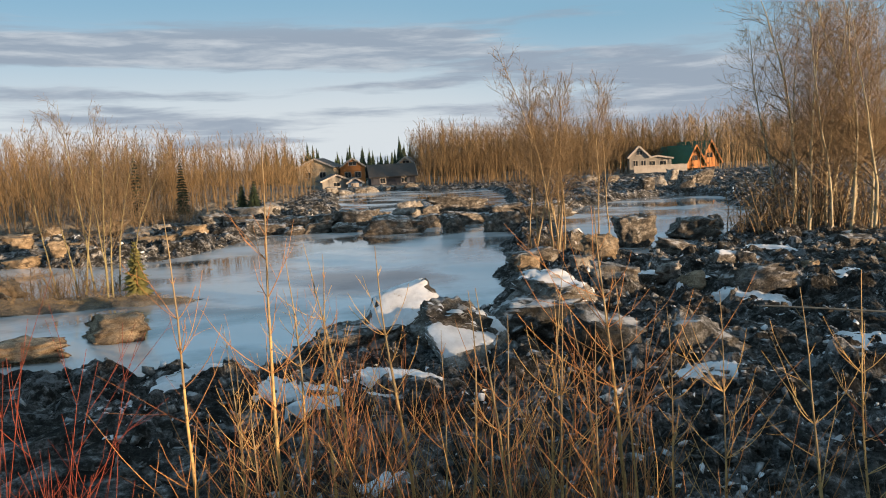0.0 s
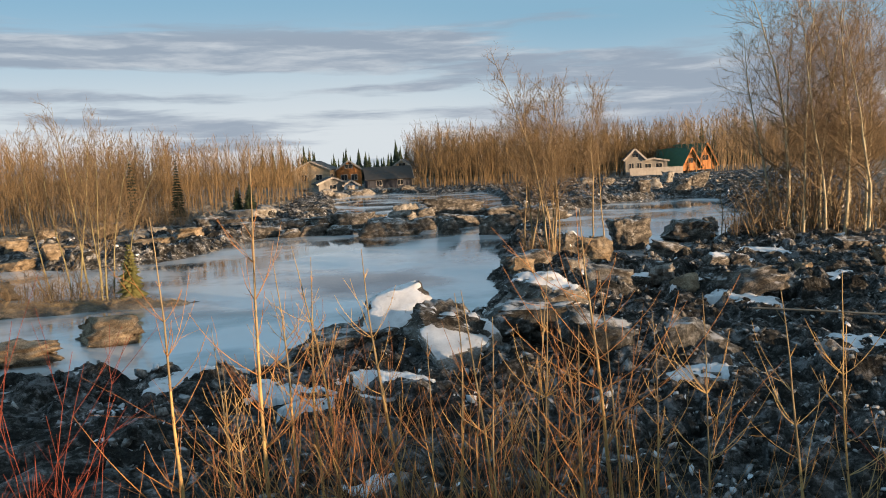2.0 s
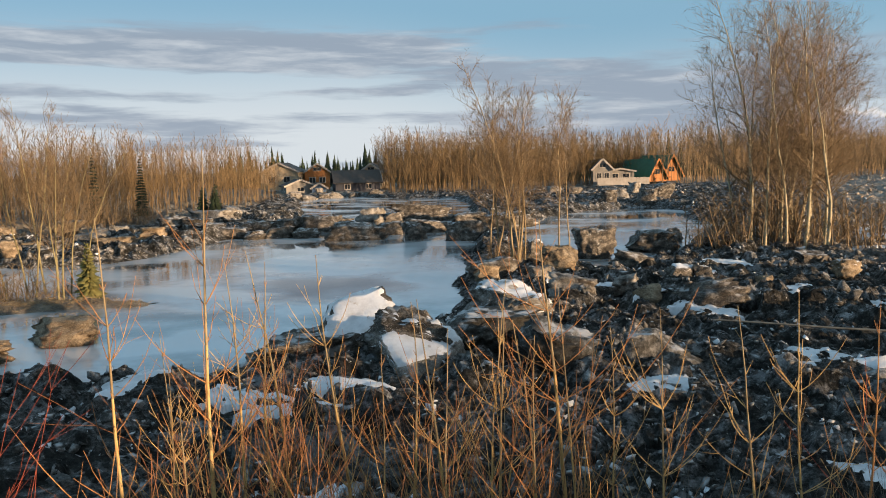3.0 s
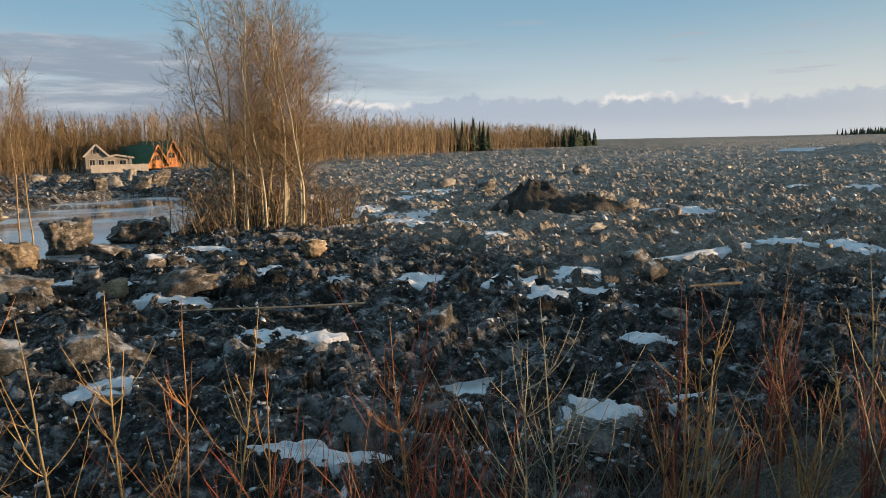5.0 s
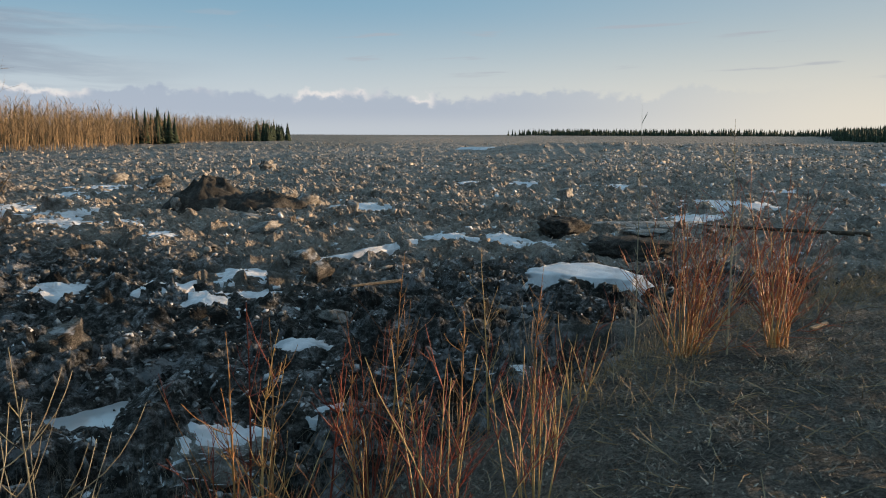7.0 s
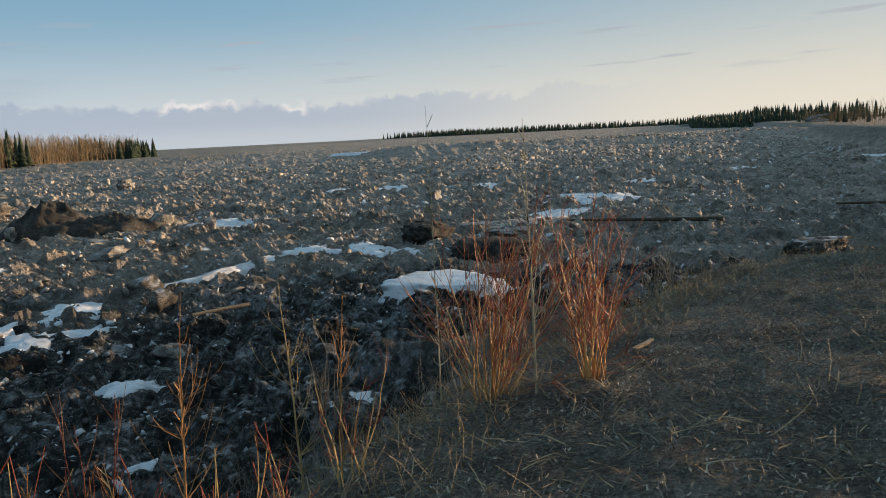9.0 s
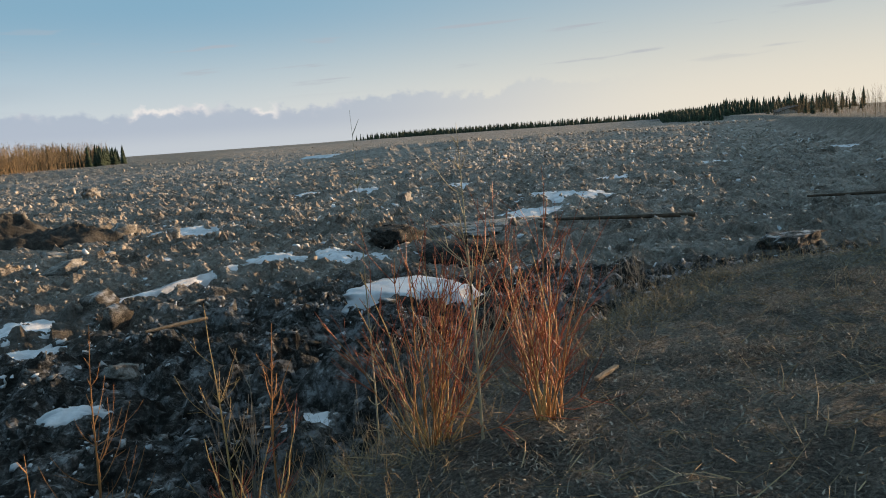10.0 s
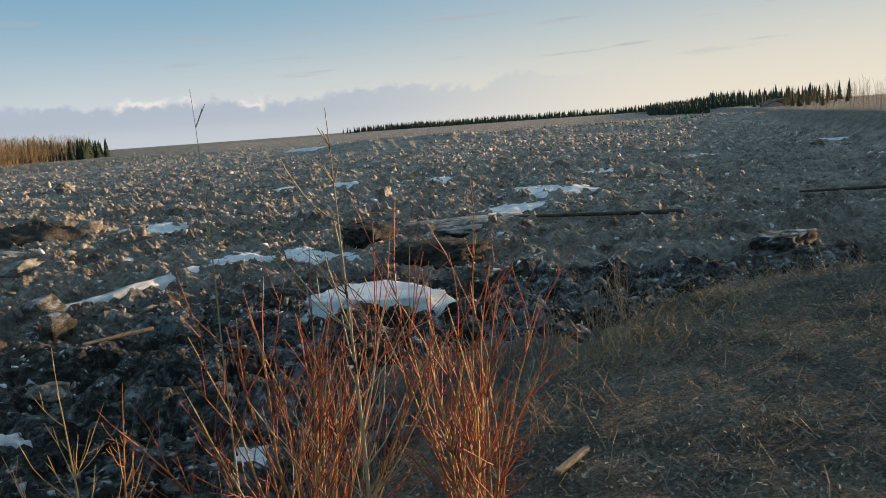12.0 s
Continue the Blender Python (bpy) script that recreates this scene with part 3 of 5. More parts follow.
def skin(segs, sides=6):
    """One closed-up skin along a chain of rods."""
    s = np.asarray(segs, float)
    pts, rad = np.vstack([s[:1, :3], s[:, 3:6]]), np.append(s[:1, 6], s[:, 7])
    ang = np.linspace(0, 2 * math.pi, sides, endpoint=False)
    ring = np.stack([np.cos(ang), np.sin(ang), 0 * ang], -1)
    verts = (pts[:, None] + ring[None] * rad[:, None, None]).reshape(-1, 3)
    i, k = np.meshgrid(np.arange(len(pts) - 1), np.arange(sides), indexing="ij")
    faces = np.stack([i * sides + k, i * sides + (k + 1) % sides, (i + 1) * sides + (k + 1) % sides, (i + 1) * sides + k], -1).reshape(-1, 4)
    return verts, faces


def rod(rng, start, way, length, r0, r1, steps, wander, rise=0.0):
    """A wandering rod as segments; returns them and the places along it."""
    segs, p, w = [], np.array(start, float), np.array(way, float)
    pts = [(p.copy(), w.copy(), r0)]
    for i in range(steps):
        w = w + rng.normal(0, wander, 3) + np.array((0, 0, rise))
        w /= np.linalg.norm(w)
        q = p + w * length / steps
        ra, rb = r0 + (r1 - r0) * i / steps, r0 + (r1 - r0) * (i + 1) / steps
        segs.append((*p, *q, ra, rb))
        p = q
        pts.append((p.copy(), w.copy(), rb))
    return segs, pts


def side_way(rng, way, spread):
    """A direction that leaves way at about spread degrees."""
    v = rng.normal(0, 1, 3)
    v -= v.dot(way) * way
    v /= np.linalg.norm(v)
    s = radians(spread)
    return way * math.cos(s) + v * math.sin(s)


def bare_tree(rng, tall, girth, start=0.35, branches=30, twigs=8, spread=42, lean=(0, 0), reach=0.26, fine=3, base=(0, 0, 0), thin=0.006, sweep=0.07):
    """Trunk and branch segments of one leafless tree."""
    way = np.array((lean[0], lean[1], 1.0))
    way /= np.linalg.norm(way)
    trunk, pts = rod(rng, base, way, tall, girth, girth * 0.12, 12, 0.055, 0.03)
    crown = []
    for i in range(branches):
        f = start + (0.97 - start) * (i + rng.random()) / branches
        k = min(int(f * 12), 11)
        p, w, r = pts[k]
        p2, _, r2 = pts[k + 1]
        p = p + (p2 - p) * (f * 12 - k)
        length = tall * reach * (1.15 - 0.75 * (f - start) / (1 - start)) * rng.uniform(0.6, 1.2)
        b, bp = rod(rng, p, side_way(rng, w, spread + rng.normal(0, 8)), length, max(r * 0.42, thin * 1.6), thin, 4, 0.10, sweep)
        crown += b
        for j in range(twigs):
            q, bw, _ = bp[1 + int(rng.random() * 4)]
            t, tp = rod(rng, q, side_way(rng, bw, 38), length * rng.uniform(0.25, 0.55), thin * 1.1, thin * 0.5, 2, 0.12, 0.07)
            crown += t
            for _ in range(fine):
                c, cw, _ = tp[1 + int(rng.random() * 2)]
                crown += rod(rng, c, side_way(rng, cw, 36), length * rng.uniform(0.12, 0.28), thin * 0.75, thin * 0.4, 1, 0.1)[0]
    return trunk, crown


def spruce_mesh(rng, tall, wide, levels, arms):
    """Triangles of a spruce: drooping tapered boughs in whorls."""
    verts, faces = [], []
    for i in range(levels):
        f = (i + 0.3) / levels
        z, reach = tall * (0.08 + 0.9 * f), wide * (1 - f) ** 0.85 + 0.05
        for k in range(arms):
            a = 2 * math.pi * (k + rng.random() * 0.8) / arms + i * 1.3
            m = reach * rng.uniform(0.6, 1.15)
            c, s = math.cos(a), math.sin(a)
            h = m * 0.42
            n = len(verts)
            drop = -0.35 * m
            verts += [(0, 0, z + 0.1 * tall / levels), (c * m * 0.5 - s * h * 0.5, s * m * 0.5 + c * h * 0.5, z + drop * 0.5 - 0.06), (c * m, s * m, z + drop * 0.7 + rng.normal(0, 0.05)),
                      (c * m * 0.5 + s * h * 0.5, s * m * 0.5 - c * h * 0.5, z + drop * 0.5 - 0.06), (c * m * 0.45, s * m * 0.45, z + 0.05 * m)]
            faces += [(n, n + 1, n + 4), (n + 1, n + 2, n + 4), (n + 2, n + 3, n + 4), (n + 3, n, n + 4)]
    return np.array(verts), np.array(faces)


def scattered(name, variants, places, turns, sizes, mat, index=None):
    """One joined mesh of many copies of a few (verts, faces) shapes."""
    vs, fs, n = [], [], 0
    pick = index if index is not None else np.arange(len(places)) % len(variants)
    for k, (v, f) in enumerate(variants):
        m = np.where(pick == k)[0]
        if not len(m):
            continue
        c, s = np.cos(turns[m]), np.sin(turns[m])
        sz = sizes[m] if sizes.ndim == 2 else np.repeat(sizes[m][:, None], 3, 1)
        w = v[None] * sz[:, None]
        x = w[..., 0] * c[:, None] - w[..., 1] * s[:, None] + places[m][:, 0:1]
        y = w[..., 0] * s[:, None] + w[..., 1] * c[:, None] + places[m][:, 1:2]
        z = w[..., 2] + places[m][:, 2:3]
        vs.append(np.stack([x, y, z], -1).reshape(-1, 3))
        fs.append((f[None] + (np.arange(len(m)) * len(v))[:, None, None] + n).reshape(-1, f.shape[1]))
        n += len(m) * len(v)
    return mesh_object(name, np.vstack(vs), np.vstack(fs), mat)


def on_ground(x, y, sink=0.0):
    x, y = np.asarray(x, float), np.asarray(y, float)
    return np.stack([x, y, height(x, y) - sink], -1)


def foot(x, y):
    return float(height(np.array([x]), np.array([y]))[0])


def tree_thing(name, label, x, y, stems, group="", trunk_mat=None, twig_mat=None, category="tree", sides=6):
    """A clump or single tree: one trunk mesh a stem and one crown mesh."""
    z = float(height(np.array([x]), np.array([y]))[0]) - 0.06
    ob = holder(name, (x, y, z), label, category, group)
    crown = []
    for trunk, tw in stems:
        v, f = skin(trunk, sides)
        mesh_object("trunk", v, f, trunk_mat or M_TRUNK, ob, smooth=True)
        crown += tw
    v, f = tubes(crown, 3)
    mesh_object("crown", v, f, twig_mat or M_TWIG, ob)
    return ob


rng = np.random.default_rng(11)


def clump(rng, count, radius, tall, girth, **kw):
    stems = []
    for i in range(count):
        a, r = rng.random() * 6.283, radius * math.sqrt(rng.random())
        t = tall * rng.uniform(0.84, 1.0) * (1 - 0.3 * (r / radius) ** 2)
        c, s = math.cos(a) * r, math.sin(a) * r
        stems.append(bare_tree(rng, t, girth * t / tall * rng.uniform(0.8, 1.15), lean=(c * 0.05 + rng.normal(0, 0.03), s * 0.05 + rng.normal(0, 0.03)), base=(c, s, -0.1), **kw))
    return stems


# the tall clump beside the inlet
tree_thing("birch_clump", "tall clump of bare pale-barked birches on the ice edge", 18.5 * K, 33.2 * K,
           clump(rng, 16, 2.4 * K, 12.6 * K, 0.115, start=0.2, branches=46, twigs=9, spread=52, reach=0.25, thin=0.0062, sweep=0.05))
# the thin clump and the single tree on the spit
tree_thing("aspen_clump", "clump of thin bare aspens on a muddy spit", 5.9 * K, 29.6 * K,
           clump(rng, 9, 0.7 * K, 8.4 * K, 0.06, start=0.3, branches=28, twigs=8, spread=40, reach=0.22, thin=0.0055), group="trees on the spit", trunk_mat=M_STEM)
tree_thing("aspen_tree", "slender bare aspen with an upswept crown", 8.2 * K, 30.5 * K,
           clump(rng, 2, 0.25 * K, 9.4 * K, 0.075, start=0.4, branches=34, twigs=9, spread=38, reach=0.22, thin=0.0055), group="trees on the spit", trunk_mat=M_STEM)
tree_thing("willow_clump", "clump of bare pale-stemmed willows on a grassy bar", -10.4 * K, 28.6 * K,
           clump(rng, 9, 1.7 * K, 8.3 * K, 0.06, start=0.35, branches=24, twigs=6, spread=34, reach=0.22, thin=0.006), group="trees on the bar", trunk_mat=M_OLIVE)

# young wood along the shores, far too many stems to count
def stand(rng, branches, twigs):
    """A slim leafless tree, plain enough to be repeated in thousands."""
    t, pts = rod(rng, (0, 0, 0), (rng.normal(0, 0.05), rng.normal(0, 0.05), 1), 8.0, 0.042, 0.010, 5, 0.03, 0.01)
    segs = []
    for i in range(branches):
        f = 0.22 + 0.76 * (i + rng.random()) / branches
        k = min(int(f * 5), 4)
        p = pts[k][0] + (pts[k + 1][0] - pts[k][0]) * (f * 5 - k)
        length = 1.9 * (1.2 - 0.75 * f) * rng.uniform(0.6, 1.2)
        b, bp = rod(rng, p, side_way(rng, pts[k][1], 30 + rng.normal(0, 7)), length, 0.02, 0.011, 2, 0.08, 0.08)
        segs += b
        for _ in range(twigs):
            q, w, _ = bp[1 + int(rng.random() * 2)]
            segs += rod(rng, q, side_way(rng, w, 34), length * rng.uniform(0.3, 0.55), 0.012, 0.007, 1, 0.1, 0.06)[0]
    v, f = tubes(t, 3)
    w, g = ribbons(segs, 3)
    return np.vstack([v, w]), np.vstack([f, g + len(v)])


wood = [stand(rng, 22, 2) for _ in range(8)]
light_wood = [stand(rng, 14, 1) for _ in range(6)]


def wood_belt(name, label, poly, count, low, high, seed, shapes=None, wide=1.0, mat=None):
    r = np.random.default_rng(seed)
    poly = K * np.array(poly)
    lo, hi = poly.min(0), poly.max(0)
    p = lo + r.random((count * 6, 2)) * (hi - lo)
    p = p[inside_by(p[:, 0], p[:, 1], poly) > 0][:count]
    ob = scattered(name, shapes or light_wood, on_ground(p[:, 0], p[:, 1], 0.1), r.random(len(p)) * 6.28, r.uniform(low, high, len(p))[:, None] / 8.0 * np.array((wide, wide, 1.0)), mat or M_FOREST)
    return tagged(ob, label, "woodland", kind="stuff")


wood_belt("young_wood", "golden-brown leafless young woodland along the flooded shore",
          [(-24, 52), (-17.5, 58), (-15, 76), (-10, 80), (-9, 115), (-30, 120), (-70, 90), (-60, 50)], 1650, 4.6, 9.0, 1, wood, 1.05)
wood_belt("shore_wood", "dense brown leafless wood behind the flood water", [(6, 117), (14, 114), (20, 116), (36, 128), (60, 150), (50, 175), (5, 160)], 1200, 6.5, 11.5, 2, wood, 1.1)
wood_belt("river_wood", "long belt of leafless trees beside the ice-filled river",
          [(50, 120), (92, 143), (112, 150), (183, 206), (240, 235), (320, 268), (330, 310), (180, 270), (60, 190)], 2700, 8.5, 13.5, 3, wide=1.4, mat=M_SUNLITWOOD)



def brush(name, label, x, y, rx, ry, count, low, high, seed):
    """A tangle of undergrowth round the foot of a clump."""
    r = np.random.default_rng(seed)
    a, m = r.random(count) * 6.283, np.sqrt(r.random(count))
    px, py = x + rx * m * np.cos(a), y + ry * m * np.sin(a)
    ob = scattered(name, light_wood, on_ground(px, py, 0.1), r.random(count) * 6.28, (r.uniform(low, high, count) * (1.15 - 0.5 * m))[:, None] / 8.0 * np.array((3.2, 3.2, 1.0)), M_TWIG)
    return tagged(ob, label, "undergrowth", kind="stuff")


brush("birch_brush", "dense tangle of brown undergrowth below the birches", 22.4, 39.8, 5.8, 3.4, 210, 0.8, 4.0, 51)
brush("spit_brush", "brown undergrowth at the foot of the aspens", 7.4, 35.8, 2.0, 1.2, 60, 0.5, 1.5, 52)
brush("bar_brush", "thin brown undergrowth below the willows", -13.4, 34.6, 3.2, 1.2, 80, 1.0, 2.2, 53)
brush("shore_brush", "low brown scrub along the edge of the young wood", -20.5, 72.0, 4.0, 6.0, 160, 1.4, 2.8, 54)

# dark spruces


def far_spruce(rng, tiers=5, sides=6):
    """A distant spruce: ragged tapering tiers round a solid core."""
    verts, faces = [], []
    for i in range(tiers):
        z0 = 10 * (0.04 + 0.85 * i / tiers)
        z1 = min(10.0, z0 + 18.0 / tiers)
        r = 1.9 * (1 - i / (tiers + 0.4))
        n = len(verts)
        for k in range(sides):
            a = 2 * math.pi * (k + 0.5 * (i % 2)) / sides
            m = r * rng.uniform(0.65, 1.2)
            verts.append((m * math.cos(a), m * math.sin(a), z0 + rng.uniform(-0.35, 0.25)))
        verts.append((rng.normal(0, 0.06), rng.normal(0, 0.06), z1))
        faces += [(n + k, n + (k + 1) % sides, n + sides) for k in range(sides)]
    return np.array(verts), np.array(faces)


low_spruces = [far_spruce(rng) for _ in range(5)]
spruces = [far_spruce(rng, 11, 7) for _ in range(5)]


def spruce_belt(name, label, poly, count, low, high, seed, shapes=None):
    r = np.random.default_rng(seed)
    poly = K * np.array(poly)
    lo, hi = poly.min(0), poly.max(0)
    p = lo + r.random((count * 8, 2)) * (hi - lo)
    p = p[inside_by(p[:, 0], p[:, 1], poly) > 0][:count]
    ob = scattered(name, shapes or spruces, on_ground(p[:, 0], p[:, 1], 0.2), r.random(len(p)) * 6.28, (low + (high - low) * r.random(len(p)) ** 1.6) / 10.0, M_NEEDLE)
    return tagged(ob, label, "woodland", kind="stuff")


spruce_belt("spruce_wood", "dark spruce wood behind the houses", [(-30, 165), (60, 170), (110, 190), (110, 240), (-30, 220)], 300, 6.5, 11.5, 4)
spruce_belt("river_spruces", "dark spruces at the end of the river wood", [(70, 190), (120, 200), (185, 240), (240, 268), (318, 290), (420, 370), (330, 345), (180, 300)], 230, 11, 15, 5)
spruce_belt("point_spruces", "dark spruces at the point of the river wood", [(286, 250), (335, 270), (345, 300), (310, 295)], 90, 9, 13, 15)
spruce_belt("gap_spruces", "small group of dark spruces in the river wood", [(196, 212), (206, 214), (206, 226), (192, 222)], 14, 12, 16, 16)
wood_belt("thicket", "low brown thicket on the river bank", [(84, -16), (120, -15), (180, -14.5), (260, -15), (260, -26), (90, -24)], 330, 2.0, 4.5, 7)
# unseen scrub, added only to break up the sun on the turf
wood_belt("shade_scrub", "low leafless scrub added out of view to dapple the turf with shade", [(18, -13.5), (22, -26), (34, -34), (44, -30), (30, -19)], 50, 1.6, 2.2, 13)
# unseen thicket, added to keep low sun off the near ice
wood_belt("shade_thicket", "bare thicket added out of view to shade the near ice", [(30, -17.5), (64, -18.5), (64, -33), (34, -34)], 380, 3.4, 5.6, 14)
wood_belt("bank_wood", "bare trees and bushes on the river bank", [(120, -17), (200, -15), (330, -15), (330, -40), (120, -30)], 220, 2.0, 4.4, 8)
# belt outside the view, added so its shadow covers the eastern ice
wood_belt("shade_wood", "bare trees added out of view on the bank to shade the ice", [(64, -21), (100, -23), (150, -34), (150, -50), (64, -33)], 420, 2.4, 4.6, 9)
spruce_belt("bank_spruces", "dark spruces on the river bank", [(150, -18), (330, -16), (330, -40), (150, -34)], 30, 2.6, 5.2, 10)
# spruces added to the same unseen shading belt
spruce_belt("shade_spruces", "dark spruces added out of view on the bank to shade the ice", [(66, -21), (104, -24), (150, -36), (150, -50), (66, -32)], 36, 2.0, 4.0, 12)
spruce_belt("far_shore_spruces", "low dark line of spruces on the far river bank",
            [(950, 340), (1000, 250), (1020, 60), (560, 30), (440, -5), (430, -70), (520, -60), (620, -10), (1080, 30), (1100, 340), (1000, 450)], 2700, 5, 12, 6, low_spruces)


# ---- lying snow: x, y, half width, half depth, turn ----
SNOW_WEST = [(-4.2, 17.9, 0.87, 1.24, -15), (-2.6, 16.4, 0.42, 0.62, -14), (9.5, 25.7, 0.35, 0.66, -23), (10.4, 17.2, 0.64, 0.56, -17), (5.7, 15.2, 0.42, 0.40, -15),
             (6.0, 11.2, 0.45, 0.3, -12), (10.3, 23.4, 0.71, 0.47, -21), (7.5, 27.4, 0.58, 0.73, -23), (-0.3, 16.4, 0.89, 0.42, -15),
             (-0.2, 10.9, 0.45, 0.2, -8), (-1.1, 14.7, 0.8, 0.35, -8), (9.9, 16.1, 0.8, 0.35, -25),
             (-1.9, 16.0, 0.70, 0.39, -14), (8.8, 26.8, 0.37, 0.59, -23)]
SNOW_MIDDLE = [(15.6, 33.1, 1.40, 1.32, -53), (13.5, 30.4, 0.62, 0.77, -52), (15.3, 26.5, 0.37, 1.1, -52), (13.9, 24.3, 0.24, 0.77, -51), (9.7, 25.4, 0.40, 0.80, -50),
               (10.7, 22.6, 0.50, 0.60, -50), (29.3, 37.0, 1.01, 2.0, -57), (30.0, 33.3, 1.10, 2.2, -57), (31.0, 44.0, 1.37, 3.0, -58), (47.7, 55.6, 3.01, 4.01, -64),
               (26.9, 27.0, 0.52, 1.06, -55), (21.6, 17.6, 0.69, 1.5, -52), (18.9, 18.2, 0.71, 0.89, -51), (18.3, 15.7, 0.60, 1.24, -50), (43.7, 27.5, 2.14, 2.28, -59)]
SNOW_EAST = [(33.3, 16.4, 0.67, 1.6, -54), (33.8, 14.1, 0.69, 2.0, -54), (32.6, 11.8, 0.39, 1.08, -53), (66.5, 32.5, 1.33, 3.05, -66), (70.0, 28.4, 2.13, 3.85, -67),
             (34.5, 23.2, 0.81, 1.23, -56), (10.7, 16.8, 0.53, 0.44, -49), (7.0, 10.0, 1.07, 0.34, -47), (6.3, 15.3, 0.42, 0.43, -48), (31.8, 39.2, 1.09, 2.26, -58),
             (29.1, 34.6, 0.64, 1.51, -57), (16.2, 21.9, 0.37, 0.43, -51), (15.1, 21.6, 0.63, 1.2, -51), (17.0, 20.1, 0.72, 1.1, -51)]
SNOW_FAR = [(16.0, 6.1, 0.38, 0.28, -40), (20.1, 15.9, 0.75, 0.42, -40), (16.4, 11.1, 0.60, 0.30, -40), (13.0, 7.5, 0.50, 0.25, -40), 
            (55.7, 8.7, 2.89, 2.72, -119), (47.6, 9.0, 1.44, 3.2, -113), (84.2, 0.5, 1.9, 2.4, -140), (98.1, -12.3, 1.1, 2.2, -153),
            (19.8, 15.6, 0.49, 0.93, -87), (71.0, 6.9, 1.25, 1.90, -130), (215.8, 74.7, 14.0, 24.0, -147),
            (71.3, 20.5, 2.31, 2.14, -124), (29.2, 16.6, 4.2, 0.30, -7), (32.6, 16.0, 1.0, 0.8, -75)]
SNOW_NORTH = [(29.1, 41.0, 1.5, 1.7, -50), (28.9, 35.9, 1.5, 1.1, -40), (29.2, 32.6, 1.3, 0.8, -50), (45.2, 51.7, 1.5, 2.6, -45), (26.6, 26.7, 0.7, 0.5, -40), (10.5, 15.1, 0.5, 0.3, -20), (26.0, 38.0, 1.2, 0.8, -30), (40.7, 50.4, 1.2, 2.2, -45)]
SNOW = SNOW_WEST + SNOW_MIDDLE + SNOW_EAST + SNOW_FAR + SNOW_NORTH


def in_snow(x, y):
    """Inside one of the snow patches."""
    hit = np.zeros(x.shape, bool)
    for sx, sy, a, b, turn in SNOW:
        c, s = math.cos(radians(turn)), math.sin(radians(turn))
        u, v = (x - sx) * c + (y - sy) * s, -(x - sx) * s + (y - sy) * c
        hit |= (u / a) ** 2 + (v / b) ** 2 < 0.4
    return hit


def snow_patch(x, y, a, b, turn, seed):
    """A ragged, hummocky sheet of old snow, thick in the middle."""
    n, m = 44, 12
    ang = np.linspace(0, 2 * math.pi, n, endpoint=False)
    c, s = math.cos(radians(turn)), math.sin(radians(turn))
    edge = 0.70 + 1.25 * (fbm(2.6 * np.cos(ang) + seed * 7.1, 2.6 * np.sin(ang), 5, seed) - 0.42)
    edge = np.clip(edge, 0.25, 1.3)
    rr = np.linspace(0, 1, m) ** 0.8
    u = rr[:, None] * edge[None] * a * np.cos(ang)[None]
    v = rr[:, None] * edge[None] * b * np.sin(ang)[None]
    px, py = x + u * c - v * s, y + u * s + v * c
    base = height(px, py)
    level = np.quantile(base, 0.60)
    thick = min(0.16, 0.06 + 0.04 * a)
    top = base * 0.30 + level * 0.70 + thick * (1 - rr[:, None] ** 2) + 0.14 * (fbm(px * 2.2, py * 2.2, 4, seed + 3) - 0.5)
    top[-1] = np.minimum(base[-1], top[-1]) - 0.12
    verts = np.stack([px, py, top], -1).reshape(-1, 3)
    verts[:, 0] -= x
    verts[:, 1] -= y
    i, k = np.meshgrid(np.arange(m - 1), np.arange(n), indexing="ij")
    faces = np.stack([i * n + k, (i + 1) * n + k, (i + 1) * n + (k + 1) % n, i * n + (k + 1) % n], -1).reshape(-1, 4)
    ob = mesh_object("snow_patch", verts, faces, M_SNOW, smooth=True)
    ob.location = (x, y, 0)
    kind = "small" if a < 0.6 else "broad"
    return tagged(ob, f"{kind} patch of old wind-packed snow on rubble ice", "snow", "snow on the ice")


for i, (x, y, a, b, turn) in enumerate(SNOW):
    snow_patch(x, y, a * 1.45, b * 1.45, turn, i)


# ---- the rubble ice ----
def shard(rng, flat, count=9):
    """A sharp broken piece: the hull of a few points in a flat box."""
    bm = bmesh.new()
    for _ in range(count):
        p = rng.uniform(-1, 1, 3)
        p = p / max(np.abs(p).max(), 0.4) * rng.uniform(0.75, 1.0)
        bm.verts.new(p * np.array((1.0, 0.75, flat)))
    hull = bmesh.ops.convex_hull(bm, input=bm.verts)
    bmesh.ops.delete(bm, geom=list({g for g in hull["geom_interior"] + hull["geom_unused"] if isinstance(g, bmesh.types.BMVert)}), context="VERTS")
    bmesh.ops.triangulate(bm, faces=bm.faces)
    bm.verts.index_update()
    v = np.array([w.co[:] for w in bm.verts])
    f = np.array([[w.index for w in q.verts] for q in bm.faces])
    bm.free()
    return v, f


small = [shard(rng, rng.uniform(0.2, 0.6)) for _ in range(16)]


def tilted(shapes, rng, count):
    """More shapes from a few, turned about level axes."""
    out = []
    for i in range(count):
        v, f = shapes[i % len(shapes)]
        a, b = rng.normal(0, 0.55), rng.normal(0, 0.55)
        ca, sa, cb, sb = math.cos(a), math.sin(a), math.cos(b), math.sin(b)
        out.append((v @ np.array([(1, 0, 0), (0, ca, -sa), (0, sa, ca)]).T @ np.array([(cb, 0, sb), (0, 1, 0), (-sb, 0, cb)]).T, f))
    return out


small = tilted(small, rng, 42)


